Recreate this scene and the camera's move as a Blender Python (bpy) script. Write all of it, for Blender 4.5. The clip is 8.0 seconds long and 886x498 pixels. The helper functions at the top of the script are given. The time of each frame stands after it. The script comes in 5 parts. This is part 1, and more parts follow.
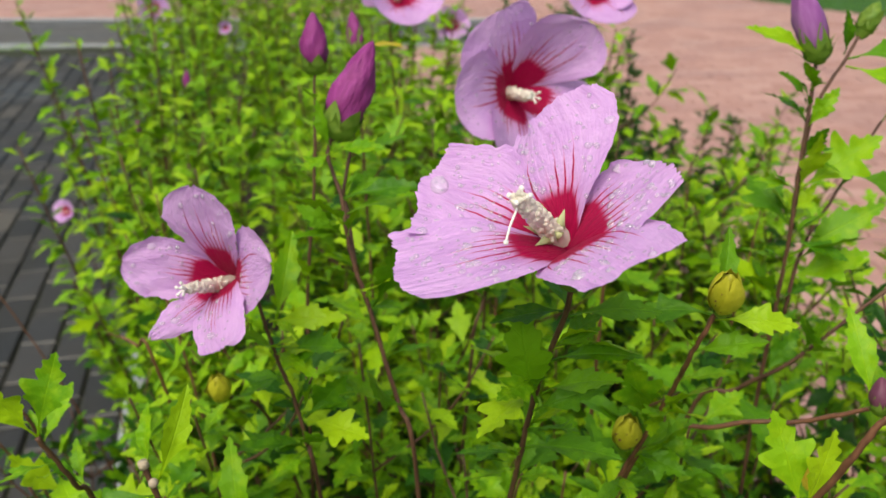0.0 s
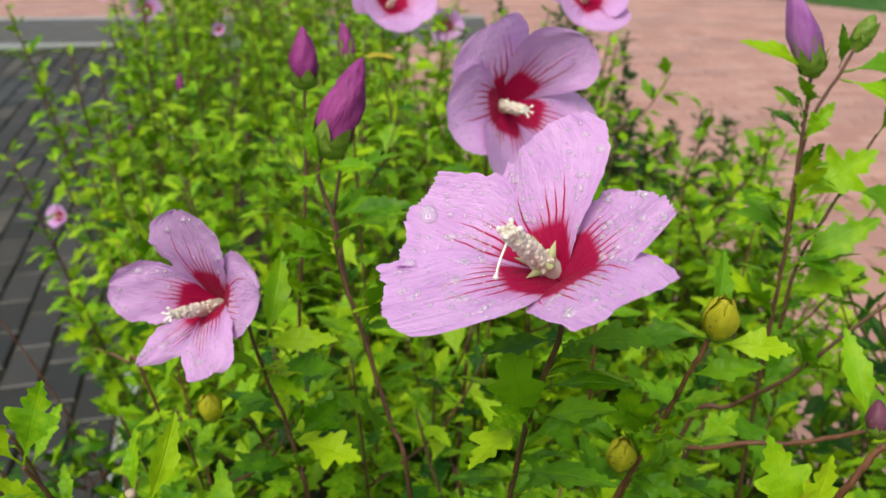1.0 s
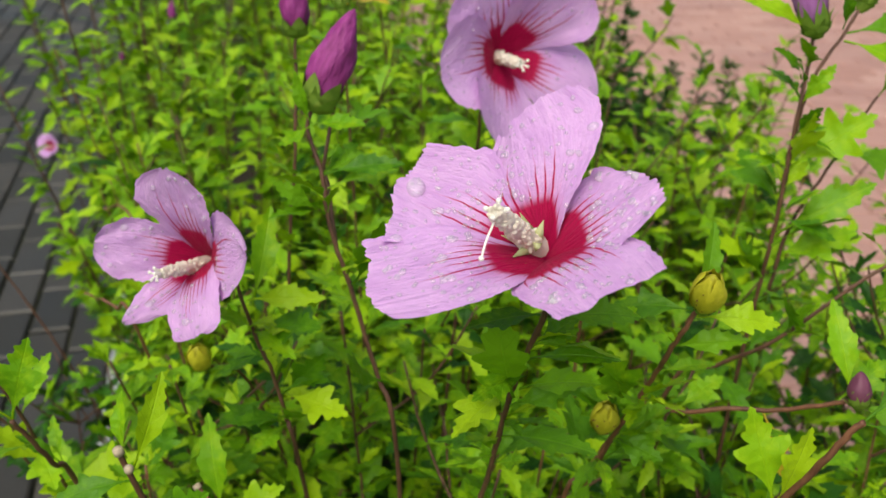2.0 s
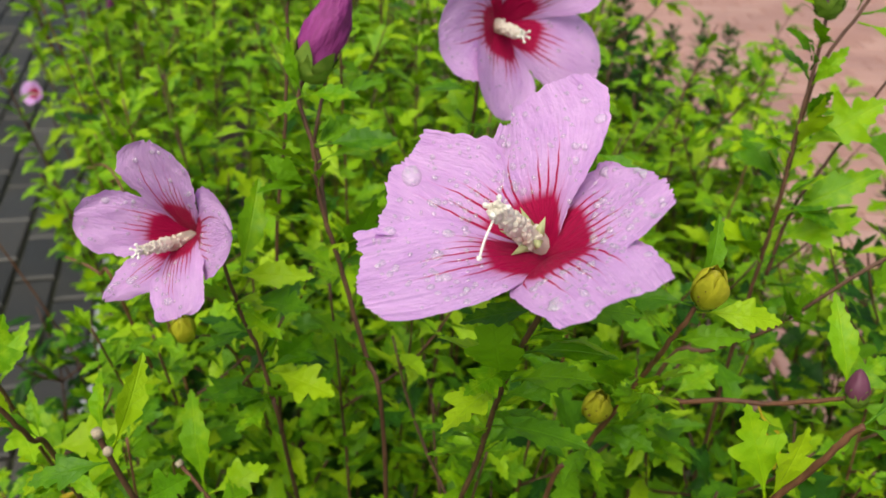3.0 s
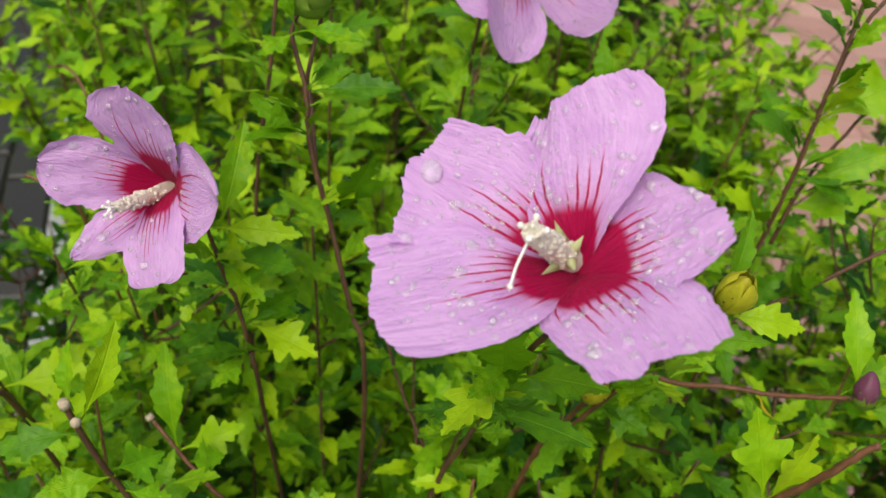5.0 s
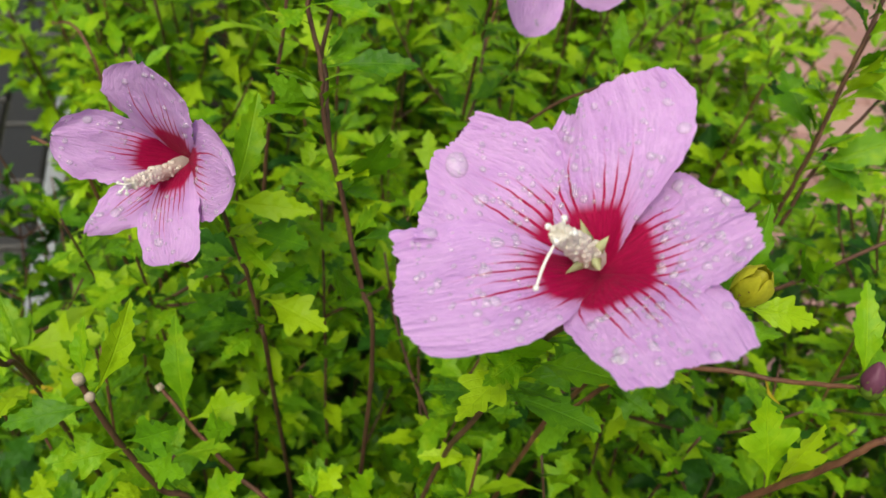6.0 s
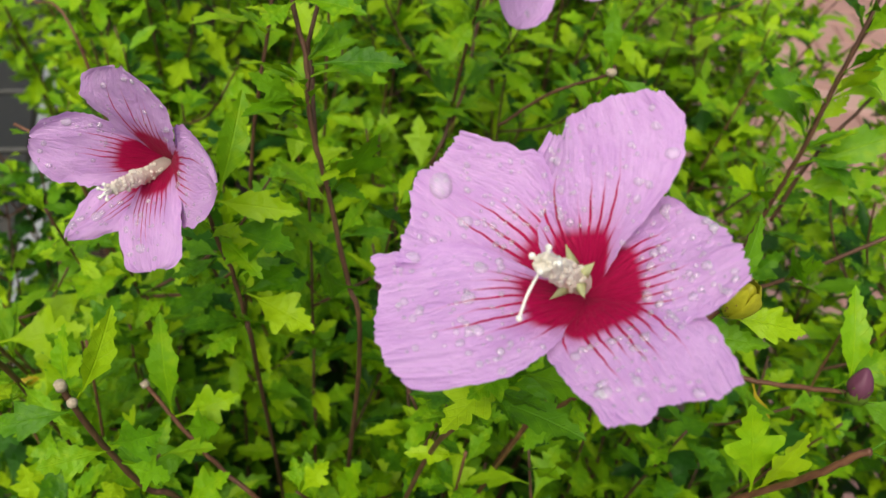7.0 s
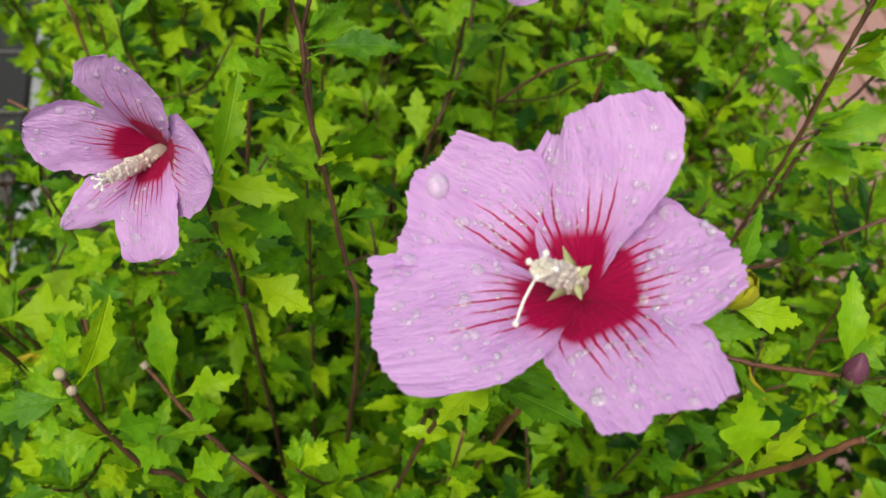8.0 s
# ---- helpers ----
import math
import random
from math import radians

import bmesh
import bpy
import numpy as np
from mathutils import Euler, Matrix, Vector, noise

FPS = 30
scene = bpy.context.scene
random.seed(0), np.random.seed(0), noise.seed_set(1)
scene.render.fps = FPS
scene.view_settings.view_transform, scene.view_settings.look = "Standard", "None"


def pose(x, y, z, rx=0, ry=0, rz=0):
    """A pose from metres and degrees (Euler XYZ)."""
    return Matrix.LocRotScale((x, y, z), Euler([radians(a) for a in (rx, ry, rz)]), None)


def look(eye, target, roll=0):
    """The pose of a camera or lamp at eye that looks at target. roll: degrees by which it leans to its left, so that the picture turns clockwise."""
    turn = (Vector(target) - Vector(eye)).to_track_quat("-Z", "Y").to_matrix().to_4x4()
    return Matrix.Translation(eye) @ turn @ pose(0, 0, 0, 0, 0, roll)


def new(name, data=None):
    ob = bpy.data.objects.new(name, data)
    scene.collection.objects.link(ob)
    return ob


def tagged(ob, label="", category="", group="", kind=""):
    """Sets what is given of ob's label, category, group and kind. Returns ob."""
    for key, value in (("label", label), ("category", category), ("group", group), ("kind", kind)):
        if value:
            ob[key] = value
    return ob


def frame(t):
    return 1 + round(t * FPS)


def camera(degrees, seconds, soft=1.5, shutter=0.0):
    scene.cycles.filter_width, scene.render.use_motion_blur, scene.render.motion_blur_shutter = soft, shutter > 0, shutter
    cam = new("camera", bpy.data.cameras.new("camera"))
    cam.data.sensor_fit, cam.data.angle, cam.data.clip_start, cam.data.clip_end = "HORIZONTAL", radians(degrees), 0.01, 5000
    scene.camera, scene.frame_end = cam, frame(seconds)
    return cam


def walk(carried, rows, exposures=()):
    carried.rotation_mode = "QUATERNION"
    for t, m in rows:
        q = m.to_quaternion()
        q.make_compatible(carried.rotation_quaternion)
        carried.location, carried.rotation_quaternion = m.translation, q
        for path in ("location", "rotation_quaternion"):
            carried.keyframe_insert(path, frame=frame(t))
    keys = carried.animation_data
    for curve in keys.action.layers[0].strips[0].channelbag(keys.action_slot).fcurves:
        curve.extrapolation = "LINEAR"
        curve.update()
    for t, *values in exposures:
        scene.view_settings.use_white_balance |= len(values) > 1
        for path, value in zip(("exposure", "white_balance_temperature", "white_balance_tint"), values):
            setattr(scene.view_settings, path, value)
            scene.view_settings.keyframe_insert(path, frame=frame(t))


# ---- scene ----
cam = camera(55.1, 8.0)
METRES, EYE, TILT, LEAN, TURN = 0.15, 1.15, -23.6, 0.0, 0.0
ROWS = [
    (0.0, 0.0, 0.0, 0.0, -0.0, 0.0, -0.0),
    (0.5, 0.0195, 0.0211, 0.0151, -0.13, -0.01, 0.15),
    (1.0, 0.0169, 0.034, 0.0776, -0.22, -0.24, 0.33),
    (1.5, 0.0369, 0.0372, 0.1398, -0.3, -2.79, -0.09),
    (3.0, 0.0216, 0.1545, 0.2518, -1.02, -8.08, -2.49),
    (3.5, -0.0211, 0.2215, 0.3088, -1.38, -10.7, -3.35),
    (4.0, -0.0632, 0.304, 0.3342, -1.84, -12.81, -4.66),
    (4.5, -0.0748, 0.3659, 0.3879, -2.54, -14.13, -5.52),
    (6.0, -0.1558, 0.4256, 0.5023, -2.71, -18.75, -7.72),
    (6.5, -0.1659, 0.4595, 0.535, -2.9, -19.92, -8.07),
    (7.0, -0.147, 0.4855, 0.5951, -3.01, -21.09, -8.19),
    (7.5, -0.1417, 0.5111, 0.6326, -2.94, -22.59, -8.25),
    (8.0, -0.1506, 0.5211, 0.6663, -3.05, -23.99, -8.19),
]
walk(cam, [(t, pose(0, 0, EYE, TILT, LEAN, TURN) @ pose(METRES * x, METRES * y, METRES * z, 90 + pitch, roll, yaw)) for t, x, y, z, yaw, pitch, roll in ROWS],
     exposures=[(0.0, 0.10, 6600, 2), (8.0, -0.05, 6600, 2)])

# ---------------------------------------------------------------- lens and light
# a phone's small lens, held on the large flower
cam.data.dof.use_dof = True
cam.data.dof.focus_distance = 0.29
cam.data.dof.aperture_fstop = 16.0

world = bpy.data.worlds.new("overcast_sky")
scene.world = world
world.use_nodes = True
wn = world.node_tree
sky = wn.nodes.new("ShaderNodeTexSky")
sky.sky_type = "NISHITA"
sky.sun_disc = False
sky.sun_elevation, sky.sun_rotation = radians(58), radians(-150)
sky.dust_density, sky.air_density, sky.ozone_density = 6.0, 1.2, 1.0
wn.links.new(sky.outputs[0], wn.nodes["Background"].inputs[0])
wn.nodes["Background"].inputs[1].default_value = 0.13
sun = new("sun", bpy.data.lights.new("sun", "SUN"))
sun.data.energy, sun.data.angle, sun.data.color = 1.8, radians(55), (1.0, 0.985, 0.96)
sun.matrix_world = look((-0.9, -1.85, 2.9), (0, 0, 0))


# ---------------------------------------------------------------- materials
def material(name):
    m = bpy.data.materials.new(name)
    m.use_nodes = True
    return m, m.node_tree, m.node_tree.nodes["Principled BSDF"]


def node(nt, kind, inputs=(), **props):
    n = nt.nodes.new(kind)
    if "operation" in props:
        n.operation = props["operation"]
    if "data_type" in props:
        n.data_type = props["data_type"]
    if "blend_type" in props:
        n.blend_type = props["blend_type"]
    if "interpolation_type" in props:
        n.interpolation_type = props["interpolation_type"]
    if "noise_dimensions" in props:
        n.noise_dimensions = props["noise_dimensions"]
    for key, value in dict(inputs).items():
        if isinstance(value, bpy.types.NodeSocket):
            nt.links.new(value, n.inputs[key])
        else:
            n.inputs[key].default_value = value
    return n


def calc(nt, op, a, b=0.0, c=0.0):
    return node(nt, "ShaderNodeMath", {0: a, 1: b, 2: c}, operation=op).outputs[0]


def ramp(nt, fac, *stops):
    n = node(nt, "ShaderNodeValToRGB", {0: fac})
    e = n.color_ramp.elements
    while len(e) < len(stops):
        e.new(0.5)
    for el, (p, c) in zip(e, stops):
        el.position, el.color = p, (*c, 1)
    return n.outputs[0]


def mix(nt, fac, a, b, blend="MIX"):
    n = node(nt, "ShaderNodeMix", data_type="RGBA", blend_type=blend)
    for key, value in ((0, fac), (6, a), (7, b)):
        if isinstance(value, bpy.types.NodeSocket):
            nt.links.new(value, n.inputs[key])
        else:
            n.inputs[key].default_value = value if key == 0 else (*value, 1)
    return n.outputs[2]


def coords(nt, kind="Object", scale=(1, 1, 1)):
    tc = node(nt, "ShaderNodeTexCoord")
    return node(nt, "ShaderNodeMapping", {0: tc.outputs[kind], 3: scale}).outputs[0]


def grain(nt, vec, scale, detail=3.0, rough=0.55):
    return node(nt, "ShaderNodeTexNoise", {"Vector": vec, "Scale": scale, "Detail": detail, "Roughness": rough}).outputs[0]


def smooth(nt, value, lo, hi):
    return node(nt, "ShaderNodeMapRange", {0: value, 1: lo, 2: hi, 3: 0.0, 4: 1.0}, interpolation_type="SMOOTHSTEP").outputs[0]


def bump(nt, bsdf, height, strength, distance):
    b = node(nt, "ShaderNodeBump", {"Strength": strength, "Distance": distance, "Height": height})
    nt.links.new(b.outputs[0], bsdf.inputs["Normal"])
    return b.outputs[0]


def thin(nt, bsdf, colour, normal, share):
    """Lets light through a leaf or petal."""
    tr = node(nt, "ShaderNodeBsdfTranslucent", {0: colour, 1: normal})
    m = node(nt, "ShaderNodeMixShader", {0: share, 1: bsdf.outputs[0], 2: tr.outputs[0]})
    nt.links.new(m.outputs[0], nt.nodes["Material Output"].inputs[0])


def leaf_material(name, dark, mid, light, island, share=0.2):
    m, nt, b = material(name)
    rnd = (node(nt, "ShaderNodeNewGeometry").outputs["Random Per Island"] if island
           else node(nt, "ShaderNodeObjectInfo").outputs["Random"])
    base = ramp(nt, rnd, (0.0, dark), (0.55, mid), (1.0, light))
    uv = node(nt, "ShaderNodeSeparateXYZ", {0: node(nt, "ShaderNodeTexCoord").outputs["UV"]})
    x = calc(nt, "ABSOLUTE", calc(nt, "SUBTRACT", uv.outputs[0], 0.5))
    y = uv.outputs[1]
    rib = calc(nt, "SUBTRACT", 1.0, smooth(nt, x, 0.003, 0.014))
    # side veins run up and outwards from the midrib
    wave = calc(nt, "PINGPONG", calc(nt, "SUBTRACT", calc(nt, "MULTIPLY", y, 7.0), calc(nt, "MULTIPLY", x, 9.0)), 0.5)
    side = calc(nt, "MULTIPLY", calc(nt, "SUBTRACT", 1.0, smooth(nt, wave, 0.0, 0.07)), 0.5)
    vein = calc(nt, "MAXIMUM", rib, side)
    spot = grain(nt, coords(nt, "UV", (6, 6, 6)), 1.0, 4.0)
    base = mix(nt, calc(nt, "MULTIPLY", smooth(nt, spot, 0.42, 0.7), 0.45), base, light)
    base = mix(nt, calc(nt, "MULTIPLY", vein, 0.22), base, (light[0] * 1.1, light[1] * 1.1, light[2] * 1.6))
    nt.links.new(base, b.inputs["Base Color"])
    b.inputs["Roughness"].default_value = 0.4
    b.inputs["Specular IOR Level"].default_value = 0.2
    fine = grain(nt, coords(nt, "UV", (30, 30, 30)), 1.0, 2.0)
    wavy = grain(nt, coords(nt, "UV", (5, 5, 5)), 1.0, 1.0)
    h = calc(nt, "ADD", calc(nt, "SUBTRACT", calc(nt, "MULTIPLY", fine, 0.4), calc(nt, "MULTIPLY", vein, 0.5)), calc(nt, "MULTIPLY", wavy, 4.0))
    nrm = bump(nt, b, h, 0.6, 0.0007)
    thin(nt, b, mix(nt, 0.5, base, (0.30, 0.46, 0.02)), nrm, share)
    return m


MATURE = ((0.042, 0.140, 0.004), (0.085, 0.230, 0.005), (0.16, 0.35, 0.006))
YOUNG = ((0.11, 0.28, 0.005), (0.20, 0.41, 0.006), (0.36, 0.54, 0.008))
# hedge-inside shade painted into the green; also the box shrub's own dark leaf
SHADED_DARK = ((0.008, 0.042, 0.004), (0.019, 0.080, 0.006), (0.042, 0.145, 0.008))
leaf_mature = leaf_material("leaf_mature", *MATURE, False)
leaf_young = leaf_material("leaf_young", *YOUNG, False)
leaf_mature_mass = leaf_material("leaf_mature_mass", *MATURE, True)
leaf_young_mass = leaf_material("leaf_young_mass", *YOUNG, True)
leaf_shaded_dark_mass = leaf_material("leaf_shaded_dark_mass", *SHADED_DARK, True)
leaf_yellow = leaf_material("leaf_yellow", (0.45, 0.36, 0.02), (0.6, 0.42, 0.02), (0.6, 0.36, 0.03), False)


def petal_material(name, pale, deep, red, eye, reach):
    m, nt, b = material(name)
    uv = node(nt, "ShaderNodeSeparateXYZ", {0: node(nt, "ShaderNodeTexCoord").outputs["UV"]})
    x, y = uv.outputs[0], uv.outputs[1]
    rnd = node(nt, "ShaderNodeObjectInfo").outputs["Random"]
    xr = calc(nt, "ADD", calc(nt, "MULTIPLY", x, 1.0), calc(nt, "MULTIPLY", rnd, 7.0))
    wob = calc(nt, "MULTIPLY", calc(nt, "SUBTRACT", grain(nt, coords(nt, "UV", (3, 5, 1)), 1.0, 2.0), 0.5), 0.05)
    xw = calc(nt, "ADD", xr, wob)
    lines = calc(nt, "PINGPONG", calc(nt, "MULTIPLY", xw, 13.0), 0.5)
    line = calc(nt, "SUBTRACT", 1.0, smooth(nt, lines, 0.0, 0.19))
    vary = node(nt, "ShaderNodeTexNoise", {"W": calc(nt, "MULTIPLY", calc(nt, "ROUND", calc(nt, "MULTIPLY", xw, 13.0)), 0.37), "Scale": 5.0}, noise_dimensions="1D").outputs[0]
    fade = calc(nt, "SUBTRACT", 1.0, smooth(nt, calc(nt, "ABSOLUTE", calc(nt, "SUBTRACT", x, 0.5)), 0.2, 0.5))
    length = calc(nt, "MULTIPLY", calc(nt, "MULTIPLY", line, calc(nt, "MULTIPLY", smooth(nt, vary, 0.25, 0.75), reach * 0.6)), fade)
    # the solid eye draws back towards the petal's side margins
    middle = calc(nt, "SUBTRACT", 1.0, smooth(nt, calc(nt, "ABSOLUTE", calc(nt, "SUBTRACT", x, 0.5)), 0.18, 0.52))
    solid = calc(nt, "MULTIPLY", calc(nt, "ADD", 0.42, calc(nt, "MULTIPLY", middle, 0.68)), eye)
    edge = calc(nt, "ADD", solid, length)
    away = calc(nt, "SUBTRACT", edge, y)
    mask = smooth(nt, away, -0.025, 0.05)
    halo = calc(nt, "MULTIPLY", smooth(nt, away, -0.16, 0.05), 0.38)
    veins = grain(nt, coords(nt, "UV", (46, 6, 1)), 1.0, 3.0)
    blotch = grain(nt, coords(nt, "UV", (3, 3, 1)), 1.0, 3.0)
    tone = calc(nt, "ADD", calc(nt, "MULTIPLY", veins, 0.5), calc(nt, "MULTIPLY", blotch, 0.8))
    lilac = ramp(nt, tone, (0.45, pale), (1.0, deep))
    # fine branching nerves, a little darker than the blade
    nerve = grain(nt, coords(nt, "UV", (110, 9, 1)), 1.0, 3.0)
    lilac = mix(nt, calc(nt, "MULTIPLY", smooth(nt, nerve, 0.50, 0.70), 0.16), lilac, deep)
    c = mix(nt, halo, lilac, (0.62, 0.09, 0.36))
    redv = mix(nt, smooth(nt, veins, 0.35, 0.75), red, (red[0] * 0.75, red[1] * 0.6, red[2] * 0.7))
    c = mix(nt, mask, c, redv)
    nt.links.new(c, b.inputs["Base Color"])
    b.inputs["Roughness"].default_value = 0.5
    b.inputs["Specular IOR Level"].default_value = 0.2
    b.inputs["Sheen Weight"].default_value = 0.04
    crumple = grain(nt, coords(nt, "UV", (22, 14, 1)), 1.0, 3.0)
    h = calc(nt, "ADD", calc(nt, "MULTIPLY", nerve, 0.5), calc(nt, "ADD", veins, calc(nt, "MULTIPLY", crumple, 2.2)))
    nrm = bump(nt, b, h, 0.65, 0.0008)
    thin(nt, b, c, nrm, 0.4)
    return m


petal_pink = petal_material("petal_pink", (0.88, 0.58, 0.92), (0.66, 0.33, 0.74), (0.55, 0.001, 0.085), 0.38, 0.70)


def plain(name, colour, other, scale, rough, relief=0.4, dist=0.0008, spec=0.4, stretch=(1, 1, 1), trans=0.0):
    m, nt, b = material(name)
    v = coords(nt, "Object", stretch)
    g = grain(nt, v, scale, 4.0)
    big = grain(nt, v, scale * 0.17, 2.0)
    t = calc(nt, "ADD", calc(nt, "MULTIPLY", g, 0.6), calc(nt, "MULTIPLY", big, 0.4))
    c = ramp(nt, t, (0.32, colour), (0.68, other))
    nt.links.new(c, b.inputs["Base Color"])
    b.inputs["Roughness"].default_value = rough
    b.inputs["Specular IOR Level"].default_value = spec
    nrm = bump(nt, b, g, relief, dist)
    if trans:
        thin(nt, b, c, nrm, trans)
    return m


bark = plain("bark", (0.050, 0.020, 0.012), (0.16, 0.075, 0.042), 420, 0.55, 0.5, 0.0006, stretch=(1, 1, 0.25))
bark_old = plain("bark_old", (0.035, 0.022, 0.016), (0.11, 0.075, 0.052), 260, 0.75, 0.6, 0.001, stretch=(1, 1, 0.3))
bark_red = plain("bark_red", (0.085, 0.030, 0.017), (0.24, 0.105, 0.052), 380, 0.5, 0.4, 0.0006, stretch=(1, 1, 0.3))
cut_wood = plain("cut_wood", (0.35, 0.27, 0.18), (0.55, 0.45, 0.33), 900, 0.8)
calyx_green = plain("calyx_green", (0.11, 0.22, 0.02), (0.24, 0.34, 0.04), 300, 0.5, 0.3, 0.0004, trans=0.2)
scale_green = plain("scale_green", (0.50, 0.52, 0.22), (0.66, 0.66, 0.38), 300, 0.55, 0.3, 0.0004, trans=0.2)
bud_yellow = plain("bud_yellow", (0.34, 0.32, 0.015), (0.55, 0.50, 0.03), 220, 0.45, 0.4, 0.0006, trans=0.15)
bud_wrap = plain("bud_wrap", (0.42, 0.40, 0.015), (0.62, 0.58, 0.035), 260, 0.5, 0.6, 0.001, trans=0.15)
bud_spot = plain("bud_spot", (0.10, 0.05, 0.012), (0.2, 0.10, 0.02), 500, 0.7)
bud_purple = plain("bud_purple", (0.19, 0.012, 0.12), (0.36, 0.05, 0.27), 420, 0.6, 1.0, 0.0014, stretch=(1, 1, 0.25), trans=0.12)
bud_dull = plain("bud_dull", (0.10, 0.022, 0.05), (0.20, 0.06, 0.11), 260, 0.5, 0.5, 0.0008, stretch=(1, 1, 0.2))
bud_lilac = plain("bud_lilac", (0.28, 0.06, 0.30), (0.52, 0.22, 0.54), 260, 0.45, 0.5, 0.0008, stretch=(1, 1, 0.2), trans=0.2)
cream = plain("cream", (0.88, 0.78, 0.66), (0.93, 0.89, 0.80), 500, 0.65, 0.4, 0.0004, trans=0.4)
white_style = plain("white_style", (0.85, 0.80, 0.72), (0.9, 0.88, 0.82), 500, 0.5)
soil = plain("soil", (0.025, 0.018, 0.012), (0.07, 0.05, 0.032), 60, 0.95, 1.0, 0.01)

water, nt, b = material("water")
nt.nodes.remove(b)
glint = node(nt, "ShaderNodeBsdfGlossy", {"Color": (1, 1, 1, 1), "Roughness": 0.04})
clear = node(nt, "ShaderNodeBsdfTransparent", {0: (1.0, 1.0, 1.0, 1)})
lens = node(nt, "ShaderNodeBsdfRefraction", {"Color": (1, 1, 1, 1), "Roughness": 0.0, "IOR": 1.33})
# white mixed into the water paints the brightness of light gathered by drops
lit_white = node(nt, "ShaderNodeBsdfDiffuse", {0: (0.97, 0.93, 0.98, 1)})
bent_light = node(nt, "ShaderNodeMixShader", {0: 0.12, 1: clear.outputs[0], 2: lens.outputs[0]})
body = node(nt, "ShaderNodeMixShader", {0: 0.21, 1: bent_light.outputs[0], 2: lit_white.outputs[0]})
fres = node(nt, "ShaderNodeFresnel", {0: 1.33})
wm = node(nt, "ShaderNodeMixShader", {0: fres.outputs[0], 1: body.outputs[0], 2: glint.outputs[0]})
nt.links.new(wm.outputs[0], nt.nodes["Material Output"].inputs[0])


def stone(name, lo, hi, tint, scale, rough, rnd_kind, wet=0.3):
    m, nt, b = material(name)
    geo = node(nt, "ShaderNodeNewGeometry")
    rnd = geo.outputs["Random Per Island"] if rnd_kind == "island" else node(nt, "ShaderNodeObjectInfo").outputs["Random"]
    pos = node(nt, "ShaderNodeMapping", {0: geo.outputs["Position"]}).outputs[0]
    g = grain(nt, pos, scale, 5.0, 0.65)
    big = grain(nt, pos, 1.7, 3.0)
    t = calc(nt, "ADD", calc(nt, "MULTIPLY", g, 0.35), calc(nt, "MULTIPLY", rnd, 0.65))
    c = ramp(nt, t, (0.15, lo), (0.72, hi), (0.95, tint))
    c = mix(nt, calc(nt, "MULTIPLY", smooth(nt, big, 0.45, 0.7), 0.35), c, lo)
    nt.links.new(c, b.inputs["Base Color"])
    nt.links.new(calc(nt, "SUBTRACT", rough, calc(nt, "MULTIPLY", smooth(nt, big, 0.4, 0.65), wet)), b.inputs["Roughness"])
    bump(nt, b, g, 0.5, 0.003)
    return m


PAVER = ((0.024, 0.022, 0.019), (0.054, 0.048, 0.042), (0.15, 0.13, 0.10))
BRICK = ((0.38, 0.20, 0.165), (0.47, 0.27, 0.225), (0.52, 0.33, 0.28))
paver_mat = stone("paver_mat", *PAVER, 90, 0.7, "object")
paver_mass = stone("paver_mass", *PAVER, 90, 0.7, "island")
brick_mat = stone("brick_mat", *BRICK, 90, 0.75, "object")
brick_mass = stone("brick_mass", *BRICK, 90, 0.75, "island")
concrete = stone("concrete", (0.30, 0.31, 0.32), (0.42, 0.43, 0.44), (0.46, 0.47, 0.48), 70, 0.8, "island", 0.1)
asphalt = stone("asphalt", (0.075, 0.07, 0.062), (0.11, 0.10, 0.09), (0.12, 0.11, 0.10), 110, 0.75, "island")
moss_joint = plain("moss_joint", (0.018, 0.018, 0.012), (0.045, 0.05, 0.02), 50, 0.95, 1.0, 0.004)
sand_joint = plain("sand_joint", (0.20, 0.12, 0.09), (0.28, 0.18, 0.14), 50, 0.95, 1.0, 0.004)
grass_mat = leaf_material("grass_mat", (0.04, 0.13, 0.02), (0.07, 0.19, 0.03), (0.12, 0.25, 0.04), True, 0.2)
turf = plain("turf", (0.03, 0.09, 0.015), (0.07, 0.16, 0.03), 9, 0.9, 1.0, 0.01)


# ---------------------------------------------------------------- helpers
def mesh_of(name, verts, faces, mats, uvs=None, slots=None, shade=True):
    me = bpy.data.meshes.new(name)
    me.from_pydata([tuple(map(float, v)) for v in verts], [], faces)
    for mt in (mats if isinstance(mats, (list, tuple)) else [mats]):
        me.materials.append(mt)
    if uvs is not None:
        idx = np.empty(len(me.loops), dtype=np.int32)
        me.loops.foreach_get("vertex_index", idx)
        lay = me.uv_layers.new(name="uv")
        lay.data.foreach_set("uv", np.asarray(uvs, dtype=np.float32)[idx].ravel())
    if slots is not None:
        me.polygons.foreach_set("material_index", np.asarray(slots, dtype=np.int32))
    if shade:
        me.polygons.foreach_set("use_smooth", [True] * len(me.polygons))
    me.update()
    return me


def part(name, me, parent, label="", m=None):
    ob = new(name, me)
    ob.parent = parent
    if m is not None:
        ob.matrix_basis = m
    if label:
        tagged(ob, label)
    return ob


def thing(name, at, label, category, group="", kind=""):
    ob = new(name)
    ob.empty_display_size = 0.02
    ob.location = at
    return tagged(ob, label, category, group, kind)


